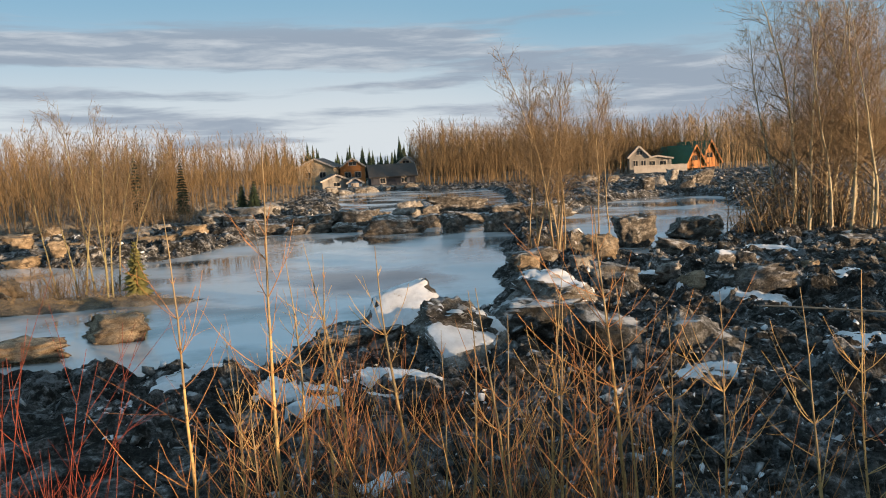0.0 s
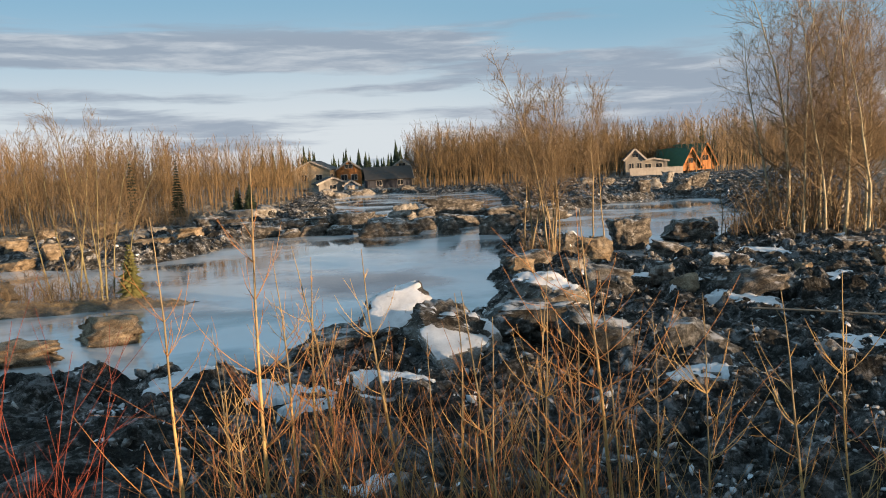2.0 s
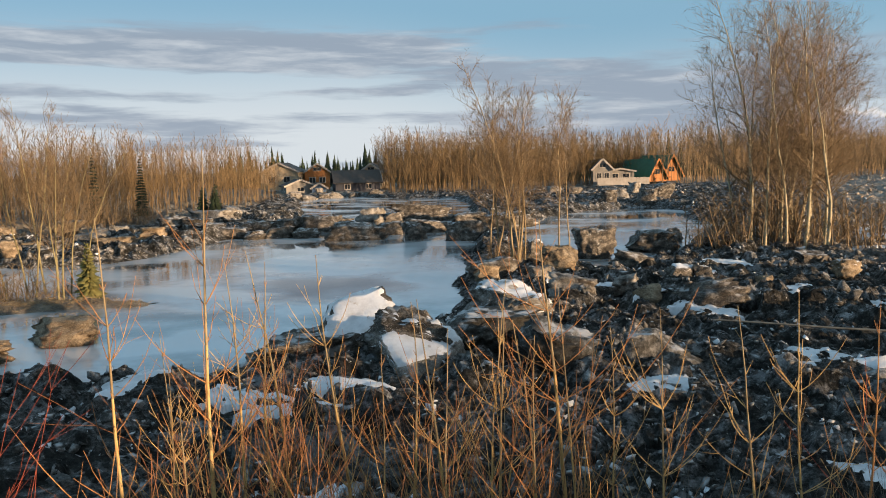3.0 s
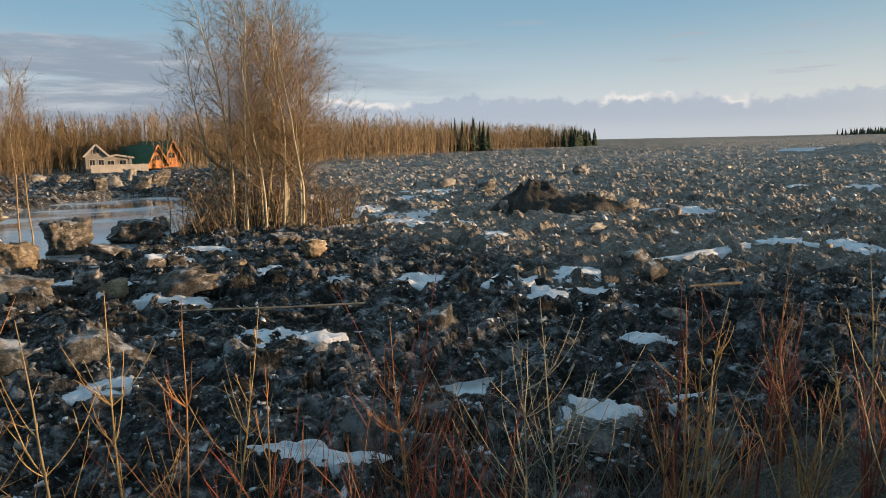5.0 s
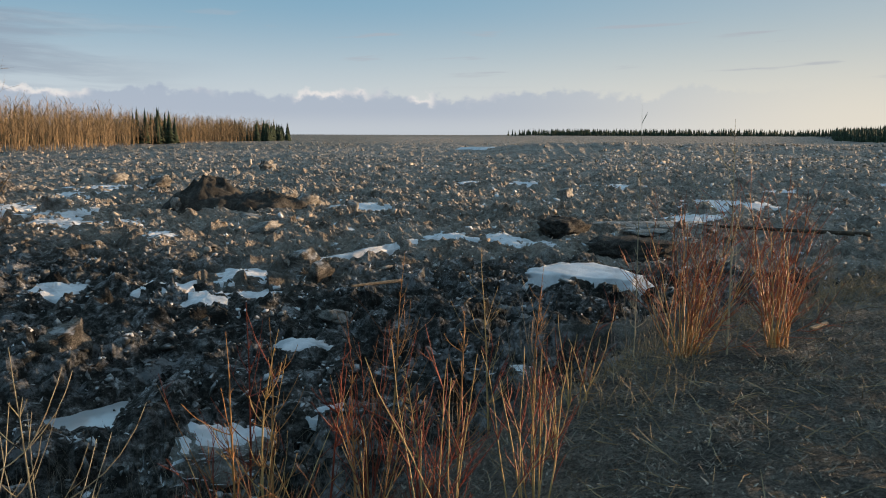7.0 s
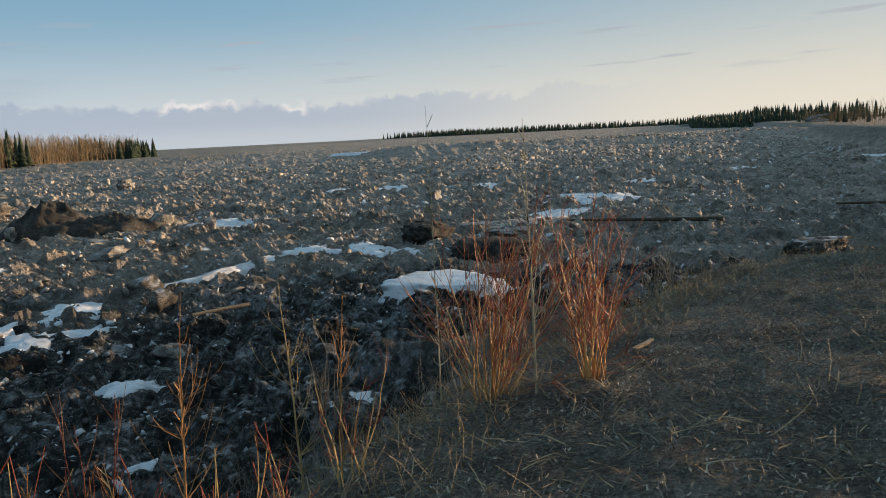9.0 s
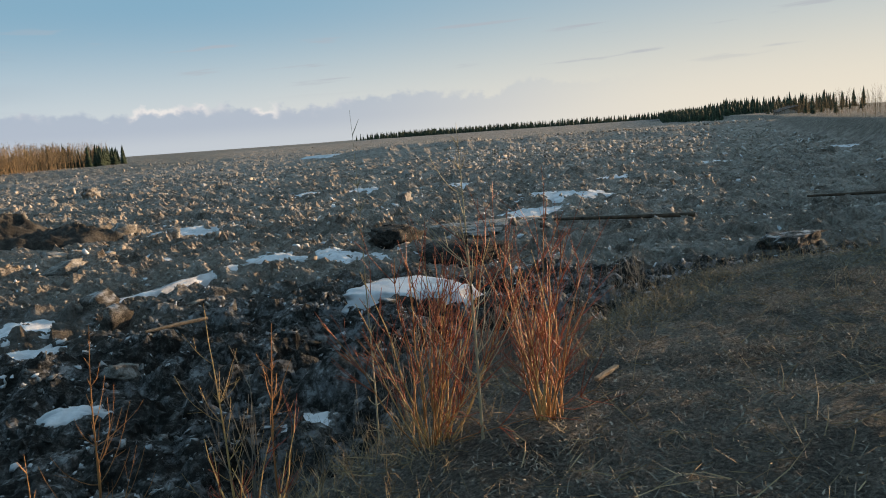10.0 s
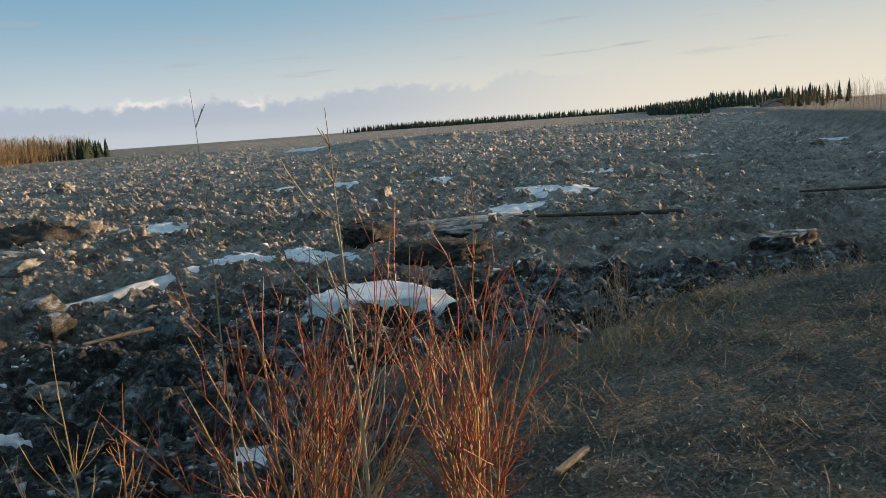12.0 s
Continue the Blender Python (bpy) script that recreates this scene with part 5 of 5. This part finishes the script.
def shrub(x, y, top, stems, spread, seed, label, low=None, high=None, twigs=5, thick=0.006):
    """Many-stemmed shrub: stems below, thinner and redder shoots above."""
    r = np.random.default_rng(seed + 2000)
    z = foot(x, y) - 0.03
    tall = max(0.5, top - z)
    ob = holder("shrub", (x, y, z), label, "shrub", "shrubs on the bank")
    upper = []
    for i in range(stems):
        a, lean = r.random() * 6.283, abs(r.normal(0, spread))
        t = tall * r.uniform(0.55, 1.05)
        p = (0.14 * spread * math.cos(a) + r.normal(0, 0.035), 0.14 * spread * math.sin(a) + r.normal(0, 0.035), 0)
        s, pts = rod(r, p, (math.sin(lean) * math.cos(a), math.sin(lean) * math.sin(a), math.cos(lean)), t, thick * r.uniform(0.7, 1.2), 0.0018, 8, 0.075, 0.03)
        v, f = skin(s, 5)
        mesh_object("stem", v, f, M_GOLD if low is M_ORANGE and i % 2 else low or M_GOLD, ob, smooth=True)
        for j in range(twigs):
            k = 2 + int(r.random() * 6)
            q, w, rad = pts[k]
            length = t * r.uniform(0.14, 0.34)
            u, up = rod(r, q, side_way(r, w, r.uniform(18, 40)), length, max(rad * 0.6, 0.003), 0.0016, 3, 0.08, 0.08)
            upper += u
            if r.random() < 0.5:
                c, cw, _ = up[1 + int(r.random() * 2)]
                upper += rod(r, c, side_way(r, cw, 30), length * 0.5, 0.0018, 0.001, 2, 0.06, 0.06)[0]
    v, f = tubes(upper, 3)
    mesh_object("crown", v, f, high or M_RED, ob)
    return ob


RED = "red-stemmed willow shrub with golden lower stems"
shrub(9.82, 1.74, 4.05, 30, 0.42, 1, RED, low=M_ORANGE, high=M_ROSE, twigs=10, thick=0.007)
shrub(9.97, 1.02, 4.05, 22, 0.26, 2, RED, low=M_ORANGE, high=M_ROSE, twigs=10, thick=0.007)
shrub(6.05, 1.95, 3.66, 8, 0.26, 3, RED)
shrub(6.75, 1.85, 3.45, 9, 0.3, 4, RED)
shrub(7.41, 2.0, 3.3, 7, 0.28, 5, RED)
shrub(8.44, 2.2, 3.3, 7, 0.3, 6, RED)
for i, (x, y, top) in enumerate([(-2.91, 5.75, 3.39), (-2.51, 5.49, 3.24), (-2.86, 4.98, 3.29), (-2.59, 6.31, 3.24)]):
    shrub(x, y, top, 12, 0.22, 20 + i, "red dogwood shrub with many upright stems", M_RED, M_RED, 4)
for i, (x, y, top) in enumerate([(0.99, 7.18, 2.77), (1.24, 6.52, 2.87), (-0.63, 7.10, 2.71), (0.15, 6.89, 2.71), (1.69, 6.18, 2.61), (0.6, 5.9, 2.6), (-0.8, 6.2, 2.6), (1.0, 5.6, 2.5), (-1.5, 6.0, 2.7), (0.2, 6.2, 2.7), (-0.2, 7.4, 2.8), (0.9, 6.4, 2.9), (1.9, 5.5, 2.7), (-1.1, 5.6, 2.5), (0.0, 5.4, 2.3)]):
    shrub(x, y, top + 0.25, 12, 0.34, 40 + i, "bare red-brown shrub at the foot of the bank", M_SHOOT if i % 3 else M_ORANGE, M_SHOOT if i % 4 else M_ORANGE, 5)
for i, (x, y, top) in enumerate([(4.01, 4.24, 3.08), (4.57, 3.87, 2.95), (4.92, 4.85, 3.20), (4.98, 4.06, 2.95), (6.82, 3.83, 3.18), (5.63, 2.74, 2.88), (6.61, 2.4, 3.22), (6.19, 2.58, 2.98), (3.54, 4.67, 3.09), (7.97, 3.64, 3.1),
                                 (5.67, 3.19, 2.95), (3.9, 3.7, 2.9), (4.3, 3.5, 2.85), (4.75, 3.35, 2.9), (5.2, 3.4, 2.95), (3.4, 4.0, 2.9), (6.9, 2.9, 3.1)]):
    shrub(x, y, top, 10, 0.22, 60 + i, "upright bare shrub on the slope of the bank", M_RED if i % 3 == 0 else M_ORANGE if i % 3 == 1 else M_SHOOT, M_RED if i % 2 == 0 else M_SHOOT, 4)
for i, (x, y, top) in enumerate([(14.58, 1.1, 3.1), (15.10, 0.9, 3.1), (13.46, 1.8, 3.1), (14.02, 1.5, 3.0), (14.25, 2.47, 2.9), (12.3, 2.6, 3.0), (11.5, 2.6, 3.0), (9.97, 3.20, 3.1), (12.9, 2.2, 3.0), (11.0, 2.3, 3.1)]):
    shrub(x, y, top, 8, 0.24, 80 + i, "thin grey-brown dead shrub beyond the crest", M_BRUSH, M_BRUSH, 5, 0.005)



# ---- dead stalks, straw and litter ----
def stalks(name, label, count, region, low, high, lean, mat, seed, thick=0.0028):
    """Loose single stalks, standing or lying, over a stretch of the bank."""
    r = np.random.default_rng(seed)
    x0, x1, d0, d1 = region
    x = r.uniform(x0, x1, count)
    y = np.interp(x, EDGE[:, 0], EDGE[:, 1]) + r.uniform(d0, d1, count)
    keep = value_noise(x * 1.3, y * 1.3, seed) > r.random(count) * 0.75
    x, y = x[keep], y[keep]
    p = on_ground(x, y, 0.01)
    n = len(x)
    a, tilt, tall = r.random(n) * 6.283, np.clip(np.abs(r.normal(lean, 0.25, n)), 0, 1.52), r.uniform(low, high, n)
    w = np.stack([np.sin(tilt) * np.cos(a), np.sin(tilt) * np.sin(a), np.cos(tilt)], -1)
    mid = p + w * tall[:, None] * 0.55
    w2 = w + r.normal(0, 0.22, (n, 3)) - np.array((0, 0, 0.15))
    tip = mid + w2 * tall[:, None] * 0.45
    tip[:, 2] = np.maximum(tip[:, 2], height(tip[:, 0], tip[:, 1]) + 0.01)
    t = np.full(n, thick)
    rows = np.vstack([np.column_stack([p, mid, t, t * 0.7]), np.column_stack([mid, tip, t * 0.7, t * 0.3])])
    v, f = ribbons(rows, seed) if lean > 1 else tubes(rows, 3)
    return tagged(mesh_object(name, v, f, mat), label, "dead grass", kind="stuff")


stalks("dead_stalks", "grey-brown dead stalks standing on the slope", 3800, (-6, 17, 0.4, 5.2), 0.2, 0.8, 0.55, M_BRUSH, 31)
stalks("toe_stalks", "pale thin dead stalks among the ice at the foot of the bank", 2200, (-7, 10, 3.5, 7.5), 0.3, 1.1, 0.2, M_BRUSH, 32)
bar = on_ground(*(np.random.default_rng(5).normal(0, 1, (2, 2600)) * np.array([[3.4], [1.0]]) + np.array([[-12.4], [31.9]])), 0.02)
bar = bar[bar[:, 2] > WATER_Z + 0.02]
tips = bar + np.random.default_rng(6).normal(0, 1, bar.shape) * (0.22, 0.22, 0.05) + (0, 0, 0.12)
v, f = tubes(np.column_stack([bar, tips, np.full(len(bar), 0.006), np.full(len(bar), 0.002)]), 3)
tagged(mesh_object("bar_grass", v, f, M_STRAW), "flattened tawny grass on the muddy bar", "dead grass", kind="stuff")
stalks("turf_grass", "flattened dull dead grass on the bank", 50000, (6.5, 18.5, -5.5, 1.4), 0.04, 0.14, 1.1, M_BRUSH, 33, 0.003)
stalks("straw", "loose pale straw lying on the turf", 7000, (6, 18, -6, 0.6), 0.05, 0.30, 1.4, M_STRAW, 34, 0.0042)
stalks("crest_grass", "tufts of dry golden grass along the crest", 1600, (8, 18, -0.7, 0.5), 0.12, 0.38, 0.6, M_STRAW, 35, 0.0025)
stalks("leaf_litter", "pale scraps of dead leaves and grass on the turf", 26000, (6.5, 18, -6, 1.2), 0.015, 0.06, 1.1, M_LITTER, 36, 0.008)
stalks("long_grass", "long bent blades of bleached grass lying on the turf", 2600, (4, 18, -7, 1.6), 0.15, 0.45, 1.15, M_STRAW, 37, 0.003)


# ---- the houses ----
def paint(name, c, rough=0.7):
    return material(name, [(0.3, tuple(v * 0.8 for v in c)), (0.7, tuple(min(1, v * 1.1) for v in c))], 1.2, 5, rough, 0.15, 12.0)


P_GREY, P_DARK, P_WHITE, P_TAN = paint("grey_siding", (0.24, 0.23, 0.21)), paint("dark_siding", (0.05, 0.055, 0.07)), paint("white_paint", (0.40, 0.37, 0.33)), paint("tan_siding", (0.42, 0.33, 0.22))
P_WOOD, P_GREEN, P_SHINGLE, P_BLUE = paint("orange_timber", (0.38, 0.16, 0.05)), paint("green_metal_roof", (0.015, 0.10, 0.05), 0.4), paint("dark_shingles", (0.07, 0.065, 0.06)), paint("blue_siding", (0.08, 0.14, 0.24))
P_BROWN = paint("brown_siding", (0.20, 0.13, 0.07))
M_PANE = material("window_glass", [(0.3, (0.02, 0.025, 0.03)), (0.7, (0.03, 0.035, 0.04))], 1.0, 2, 0.08, 0.0, spec=0.6)


def gable_house(x, y, turn, w, d, wall, rise, siding, roofing, label, windows=2, door=True, over=0.45, trim=None, z=None, upper=False, group="houses by the flood"):
    """A house with its gable end to local -y: wall body, two roof slabs, windows with frames, a door and barge boards."""
    z = foot(x, y) - 0.05 if z is None else z
    ob = holder("house", (x, y, z), label, "house", group, turn)
    trim = trim or P_WHITE
    bm = bmesh.new()
    pts = [(-w / 2, 0), (w / 2, 0), (w / 2, wall), (0, wall + rise), (-w / 2, wall)]
    a, b = [bm.verts.new((px, -d / 2, pz)) for px, pz in pts], [bm.verts.new((px, d / 2, pz)) for px, pz in pts]
    bm.faces.new(a)
    bm.faces.new(b[::-1])
    for i in range(5):
        bm.faces.new([a[i], b[i], b[(i + 1) % 5], a[(i + 1) % 5]])
    bmesh.ops.recalc_face_normals(bm, faces=bm.faces)
    part("wall", bm, siding, ob)
    slope = math.atan2(rise, w / 2)
    for s in (-1, 1):
        bm = bmesh.new()
        length = math.hypot(w / 2, rise) + over
        box(bm, 0, length, -d / 2 - over, d / 2 + over, 0.02, 0.18)
        r = part("roof", bm, roofing, ob)
        r.matrix_basis = pose(0, 0, wall + rise + 0.03) @ (Matrix.Rotation(math.pi if s < 0 else 0, 4, "Z") @ Matrix.Rotation(slope, 4, "Y"))
        bm = bmesh.new()
        box(bm, 0, length, -d / 2 - over - 0.08, -d / 2 - over - 0.005, -0.12, 0.2)
        g = part("barge_board", bm, trim, ob)
        g.matrix_basis = r.matrix_basis if s > 0 else pose(0, 0, wall + rise + 0.03) @ Matrix.Rotation(-slope, 4, "Y") @ Matrix.Translation((-length, 0, 0))

    def window(px, pz, ww, hh, side):
        bm = bmesh.new()
        for q in ((-ww / 2 - 0.1, ww / 2 + 0.1, -0.07, -0.003, hh, hh + 0.1), (-ww / 2 - 0.1, ww / 2 + 0.1, -0.09, -0.003, -0.1, 0), (-ww / 2 - 0.1, -ww / 2, -0.07, -0.003, 0, hh), (ww / 2, ww / 2 + 0.1, -0.07, -0.003, 0, hh), (-0.03, 0.03, -0.06, -0.003, 0, hh)):
            box(bm, *q)
        fr = part("window", bm, trim, ob)
        fr.matrix_basis = pose(px, -d / 2, pz) if side == 0 else pose(w / 2 * side, px, pz, 0, 0, 90 * side)
        bm = bmesh.new()
        box(bm, -ww / 2, ww / 2, -0.035, -0.003, 0, hh)
        part("pane", bm, M_PANE, fr)

    for i in range(windows):
        window(w * ((i + 0.5) / windows - 0.5) * 0.8, wall * 0.42, min(1.2, w / windows * 0.45), min(1.1, wall * 0.42), 0)
    if upper:
        window(0, wall + rise * 0.18, min(1.5, w * 0.3), min(1.0, rise * 0.4), 0)
    for side in (-1, 1):
        for i in (-1, 1):
            window(i * d * 0.24, wall * 0.42, 1.0, min(1.1, wall * 0.42), side)
    if door:
        bm = bmesh.new()
        box(bm, -0.45, 0.45, -0.06, -0.003, 0.05, min(2.05, wall * 0.86))
        dr = part("door", bm, trim, ob)
        dr.location = (w * 0.02, -d / 2, 0)
    return ob


gable_house(-13.0, 172.0, -8, 7.5, 9, 3.6, 1.7, P_TAN, P_SHINGLE, "tan house with a low brown roof", 2, False, z=0.6)
gable_house(-6.5, 176.0, 4, 5.2, 8, 3.8, 1.7, P_WOOD, P_SHINGLE, "two-storey orange timber house with a gable roof", 2, False, z=0.2, upper=True)
gable_house(-9.6, 160.0, 12, 5.4, 7, 1.7, 1.1, P_GREY, P_SHINGLE, "low grey house with white gable trim", 1, False, z=-0.2)
gable_house(-5.6, 158.0, 6, 2.6, 5, 1.3, 0.8, P_BLUE, P_SHINGLE, "small blue shed beside the flood", 1, True, z=-0.2)
gable_house(1.6, 160.0, 96, 7.0, 8.5, 2.1, 2.2, P_DARK, P_SHINGLE, "dark blue-grey house with a broad hipped roof", 2, False, z=-0.2)
gable_house(5.8, 172.0, -14, 4.5, 8, 3.6, 1.6, P_TAN, P_SHINGLE, "pale two-storey house behind the bare trees", 2, False, z=0.2, upper=True)
gable_house(51.2, 161.0, -14, 3.8, 8, 3.3, 1.9, P_GREY, P_SHINGLE, "grey gabled house with white trim and a fence", 2, False, z=0.0, upper=True)
gable_house(55.6, 163.0, -14, 5.4, 6, 2.7, 0.5, P_GREY, P_SHINGLE, "low grey house wing with a white flat eave", 2, False, z=0.0)
gable_house(62.2, 168.0, 18, 4.6, 10, 0.9, 3.7, P_WOOD, P_GREEN, "orange timber cabin with a steep green metal roof", 1, True, 0.7, P_WOOD, z=0.4, upper=True)
gable_house(67.0, 172.0, 18, 5.0, 10, 1.2, 4.2, P_WOOD, P_GREEN, "orange timber cabin with a steep green metal roof", 1, True, 0.7, P_WOOD, z=0.4, upper=True)
gable_house(296.0, -25.0, 100, 9, 14, 2.6, 1.2, P_BROWN, P_SHINGLE, "low brown house far along the river bank", 2, False, z=1.4, group="far buildings")
gable_house(286.0, -22.0, 100, 5, 6, 2.2, 0.9, P_WHITE, P_SHINGLE, "small white shed far along the river bank", 1, False, z=1.4, group="far buildings")


def fence(x0, y0, x1, y1, tall, label):
    n = 16
    ob = holder("fence", (x0, y0, 0.1), label, "fence", turn=math.degrees(math.atan2(y1 - y0, x1 - x0)))
    length = math.hypot(x1 - x0, y1 - y0)
    for i in range(n):
        bm = bmesh.new()
        box(bm, i * length / n + 0.01, (i + 1) * length / n - 0.01, -0.02, 0.02, 0.05, tall * (1 + 0.01 * (i % 3)))
        part("board", bm, P_WHITE, ob)
    for zz in (0.35, tall - 0.3):
        bm = bmesh.new()
        box(bm, 0, length, 0.023, 0.07, zz, zz + 0.09)
        part("rail", bm, P_WHITE, ob)
    return ob


fence(48.0, 153.5, 57.5, 151.0, 1.5, "white board fence in front of the grey house")


# ---- the hut on the bank ----
P_CLAD, P_CONC = material("weathered_green_cladding", [(0.3, (0.10, 0.12, 0.09)), (0.7, (0.19, 0.21, 0.16))], 1.5, 6, 0.5, 0.3, 20.0, stretch=(3, 3, 0.4)), material("rough_concrete", [(0.3, (0.16, 0.15, 0.13)), (0.7, (0.32, 0.31, 0.28))], 2.5, 8, 0.85, 0.5, 25.0)
HALF, FLOOR = 0.85, 4.25
hut = holder("hut", (17.55, -3.3, FLOOR), "small green-grey ribbed metal hut raised on white steel legs", "hut", turn=0)
for side in range(4):
    bm = bmesh.new()
    prev = None
    for i in range(37):
        px = -HALF + 2 * HALF * i / 36
        out = HALF + (0.03 if i % 4 in (1, 2) else 0.0)
        row = (bm.verts.new((px, -out, 0)), bm.verts.new((px, -out, 2.6)))
        if prev:
            bm.faces.new([prev[0], row[0], row[1], prev[1]])
        prev = row
    w = part("wall", bm, P_CLAD, hut)
    w.matrix_basis = pose(0, 0, 0, 0, 0, 90 * side)
bm = bmesh.new()
box(bm, -1.0, 1.0, -1.0, 1.0, 2.6, 2.72)
part("roof", bm, P_CLAD, hut)
bm = bmesh.new()
box(bm, -HALF + 0.01, HALF - 0.01, -HALF + 0.01, HALF - 0.01, -0.12, -0.003)
part("floor", bm, P_CONC, hut)
for sx in (-1, 1):
    for sy in (-1, 1):
        px, py = 17.55 + sx * 0.95, -3.3 + sy * 0.95
        g = foot(px, py)
        v, f = skin([(sx * 0.8, sy * 0.8, 0.3, sx * 0.8, sy * 0.8, -0.3, 0.035, 0.035), (sx * 0.8, sy * 0.8, -0.3, sx * 0.95, sy * 0.95, g + 0.24 - FLOOR, 0.035, 0.035)], 10)
        mesh_object("leg", v, f, P_WHITE, hut, smooth=True)
        bm = bmesh.new()
        box(bm, -0.42, 0.42, -0.34, 0.34, -0.25, 0.26)
        bmesh.ops.bevel(bm, geom=bm.edges[:], offset=0.03, segments=2, affect="EDGES")
        ob = part("concrete_block", bm, P_CONC)
        ob.location = (px, py, g)
        tagged(ob, "rough weathered concrete footing on the turf bank", "concrete block", "footings under the hut")


# ---- driftwood ----
M_LOG = material("wet_dark_log", [(0.3, (0.03, 0.024, 0.018)), (0.7, (0.12, 0.09, 0.06))], 4, 6, 0.8, 0.6, 30.0)
M_BOARD = material("grey_weathered_wood", [(0.3, (0.16, 0.12, 0.08)), (0.7, (0.36, 0.28, 0.19))], 6, 6, 0.8, 0.4, 40.0, stretch=(1, 4, 4))


def log(x0, y0, x1, y1, r0, r1, seed, label, mat=None, lift=0.0):
    r = np.random.default_rng(seed)
    z = max(foot(x0 + (x1 - x0) * k / 12, y0 + (y1 - y0) * k / 12) for k in range(13)) + lift
    ob = holder("log", (x0, y0, z), label, "log", "driftwood")
    length = math.hypot(x1 - x0, y1 - y0)
    segs, _ = rod(r, (0, 0, 0), ((x1 - x0) / length, (y1 - y0) / length, 0.0), length, r0, r1, 14, 0.015)
    v, f = skin([(s[0], s[1], 0.4 * s[2], s[3], s[4], 0.4 * s[5], s[6], s[7]) for s in segs], 8)
    # the skin's rings lie level: turn them to stand across the log
    pts = v.reshape(-1, 8, 3)
    c = pts.mean(1, keepdims=True)
    rel = pts - c
    rad = np.linalg.norm(rel, axis=2, keepdims=True)
    ang = np.linspace(0, 2 * math.pi, 8, endpoint=False)
    nrm = np.array((-(y1 - y0) / length, (x1 - x0) / length, 0))
    v = (c + rad * (np.cos(ang)[None, :, None] * nrm + np.sin(ang)[None, :, None] * np.array((0, 0, 1)))).reshape(-1, 3)
    mesh_object("bole", v, f, mat or M_LOG, ob, smooth=True)
    return ob


log(41.4, 7.9, 41.1, 0.8, 0.06, 0.10, 1, "long dark bare log lying on the ice", lift=0.06)
log(45.7, -4.0, 46.3, -8.6, 0.05, 0.09, 2, "dark bare log lying on the ice", lift=0.06)
log(9.3, 20.0, 13.3, 17.5, 0.02, 0.032, 3, "thin pale branch lying across the rubble", M_BRUSH, 0.03)
log(20.6, 12.7, 22.0, 12.0, 0.035, 0.05, 4, "short pale splintered pole on the ice", M_BOARD, 0.03)
stick = holder("board", (10.85, 0.78, foot(10.85, 0.78) + 0.03), "short weathered board lying on the turf", "board", turn=-18)
bm = bmesh.new()
box(bm, -0.17, 0.17, -0.02, 0.02, -0.012, 0.014)
bmesh.ops.bevel(bm, geom=bm.edges[:], offset=0.006, segments=1, affect="EDGES")
part("plank", bm, M_BOARD, stick)

# ---- young conifers near the western shore ----
M_YOUNG = material("young_pine_needles", [(0.3, (0.09, 0.095, 0.03)), (0.7, (0.22, 0.205, 0.07))], 3.0, 4, 0.8, 0.0, island=0.3)


def conifer(x, y, tall, wide, seed, mat, label):
    r = np.random.default_rng(seed)
    z = foot(x, y) - 0.05
    ob = holder("spruce", (x, y, z), label, "tree", "conifers by the western shore")
    v, f = spruce_mesh(r, tall, wide, 22, 9)
    mesh_object("crown", v, f, mat, ob)
    v, f = skin([(0, 0, 0, 0, 0, tall * 0.5, 0.05 * wide, 0.03 * wide), (0, 0, tall * 0.5, 0, 0, tall, 0.03 * wide, 0.005)], 7)
    mesh_object("trunk", v, f, M_LOG, ob, smooth=True)
    return ob


conifer(-10.4, 34.2, 2.9, 0.75, 1, M_YOUNG, "young yellow-green pine on the grassy bar")
conifer(-22.0, 74.5, 6.8, 0.95, 2, M_NEEDLE, "dark young spruce in front of the bare wood")
conifer(-18.6, 77.0, 5.8, 0.85, 3, M_NEEDLE, "dark young spruce in front of the bare wood")
conifer(-13.2, 84.0, 3.6, 1.0, 4, M_NEEDLE, "small dark spruce at the shore")
conifer(-14.6, 85.0, 3.4, 1.0, 5, M_NEEDLE, "small dark spruce at the shore")
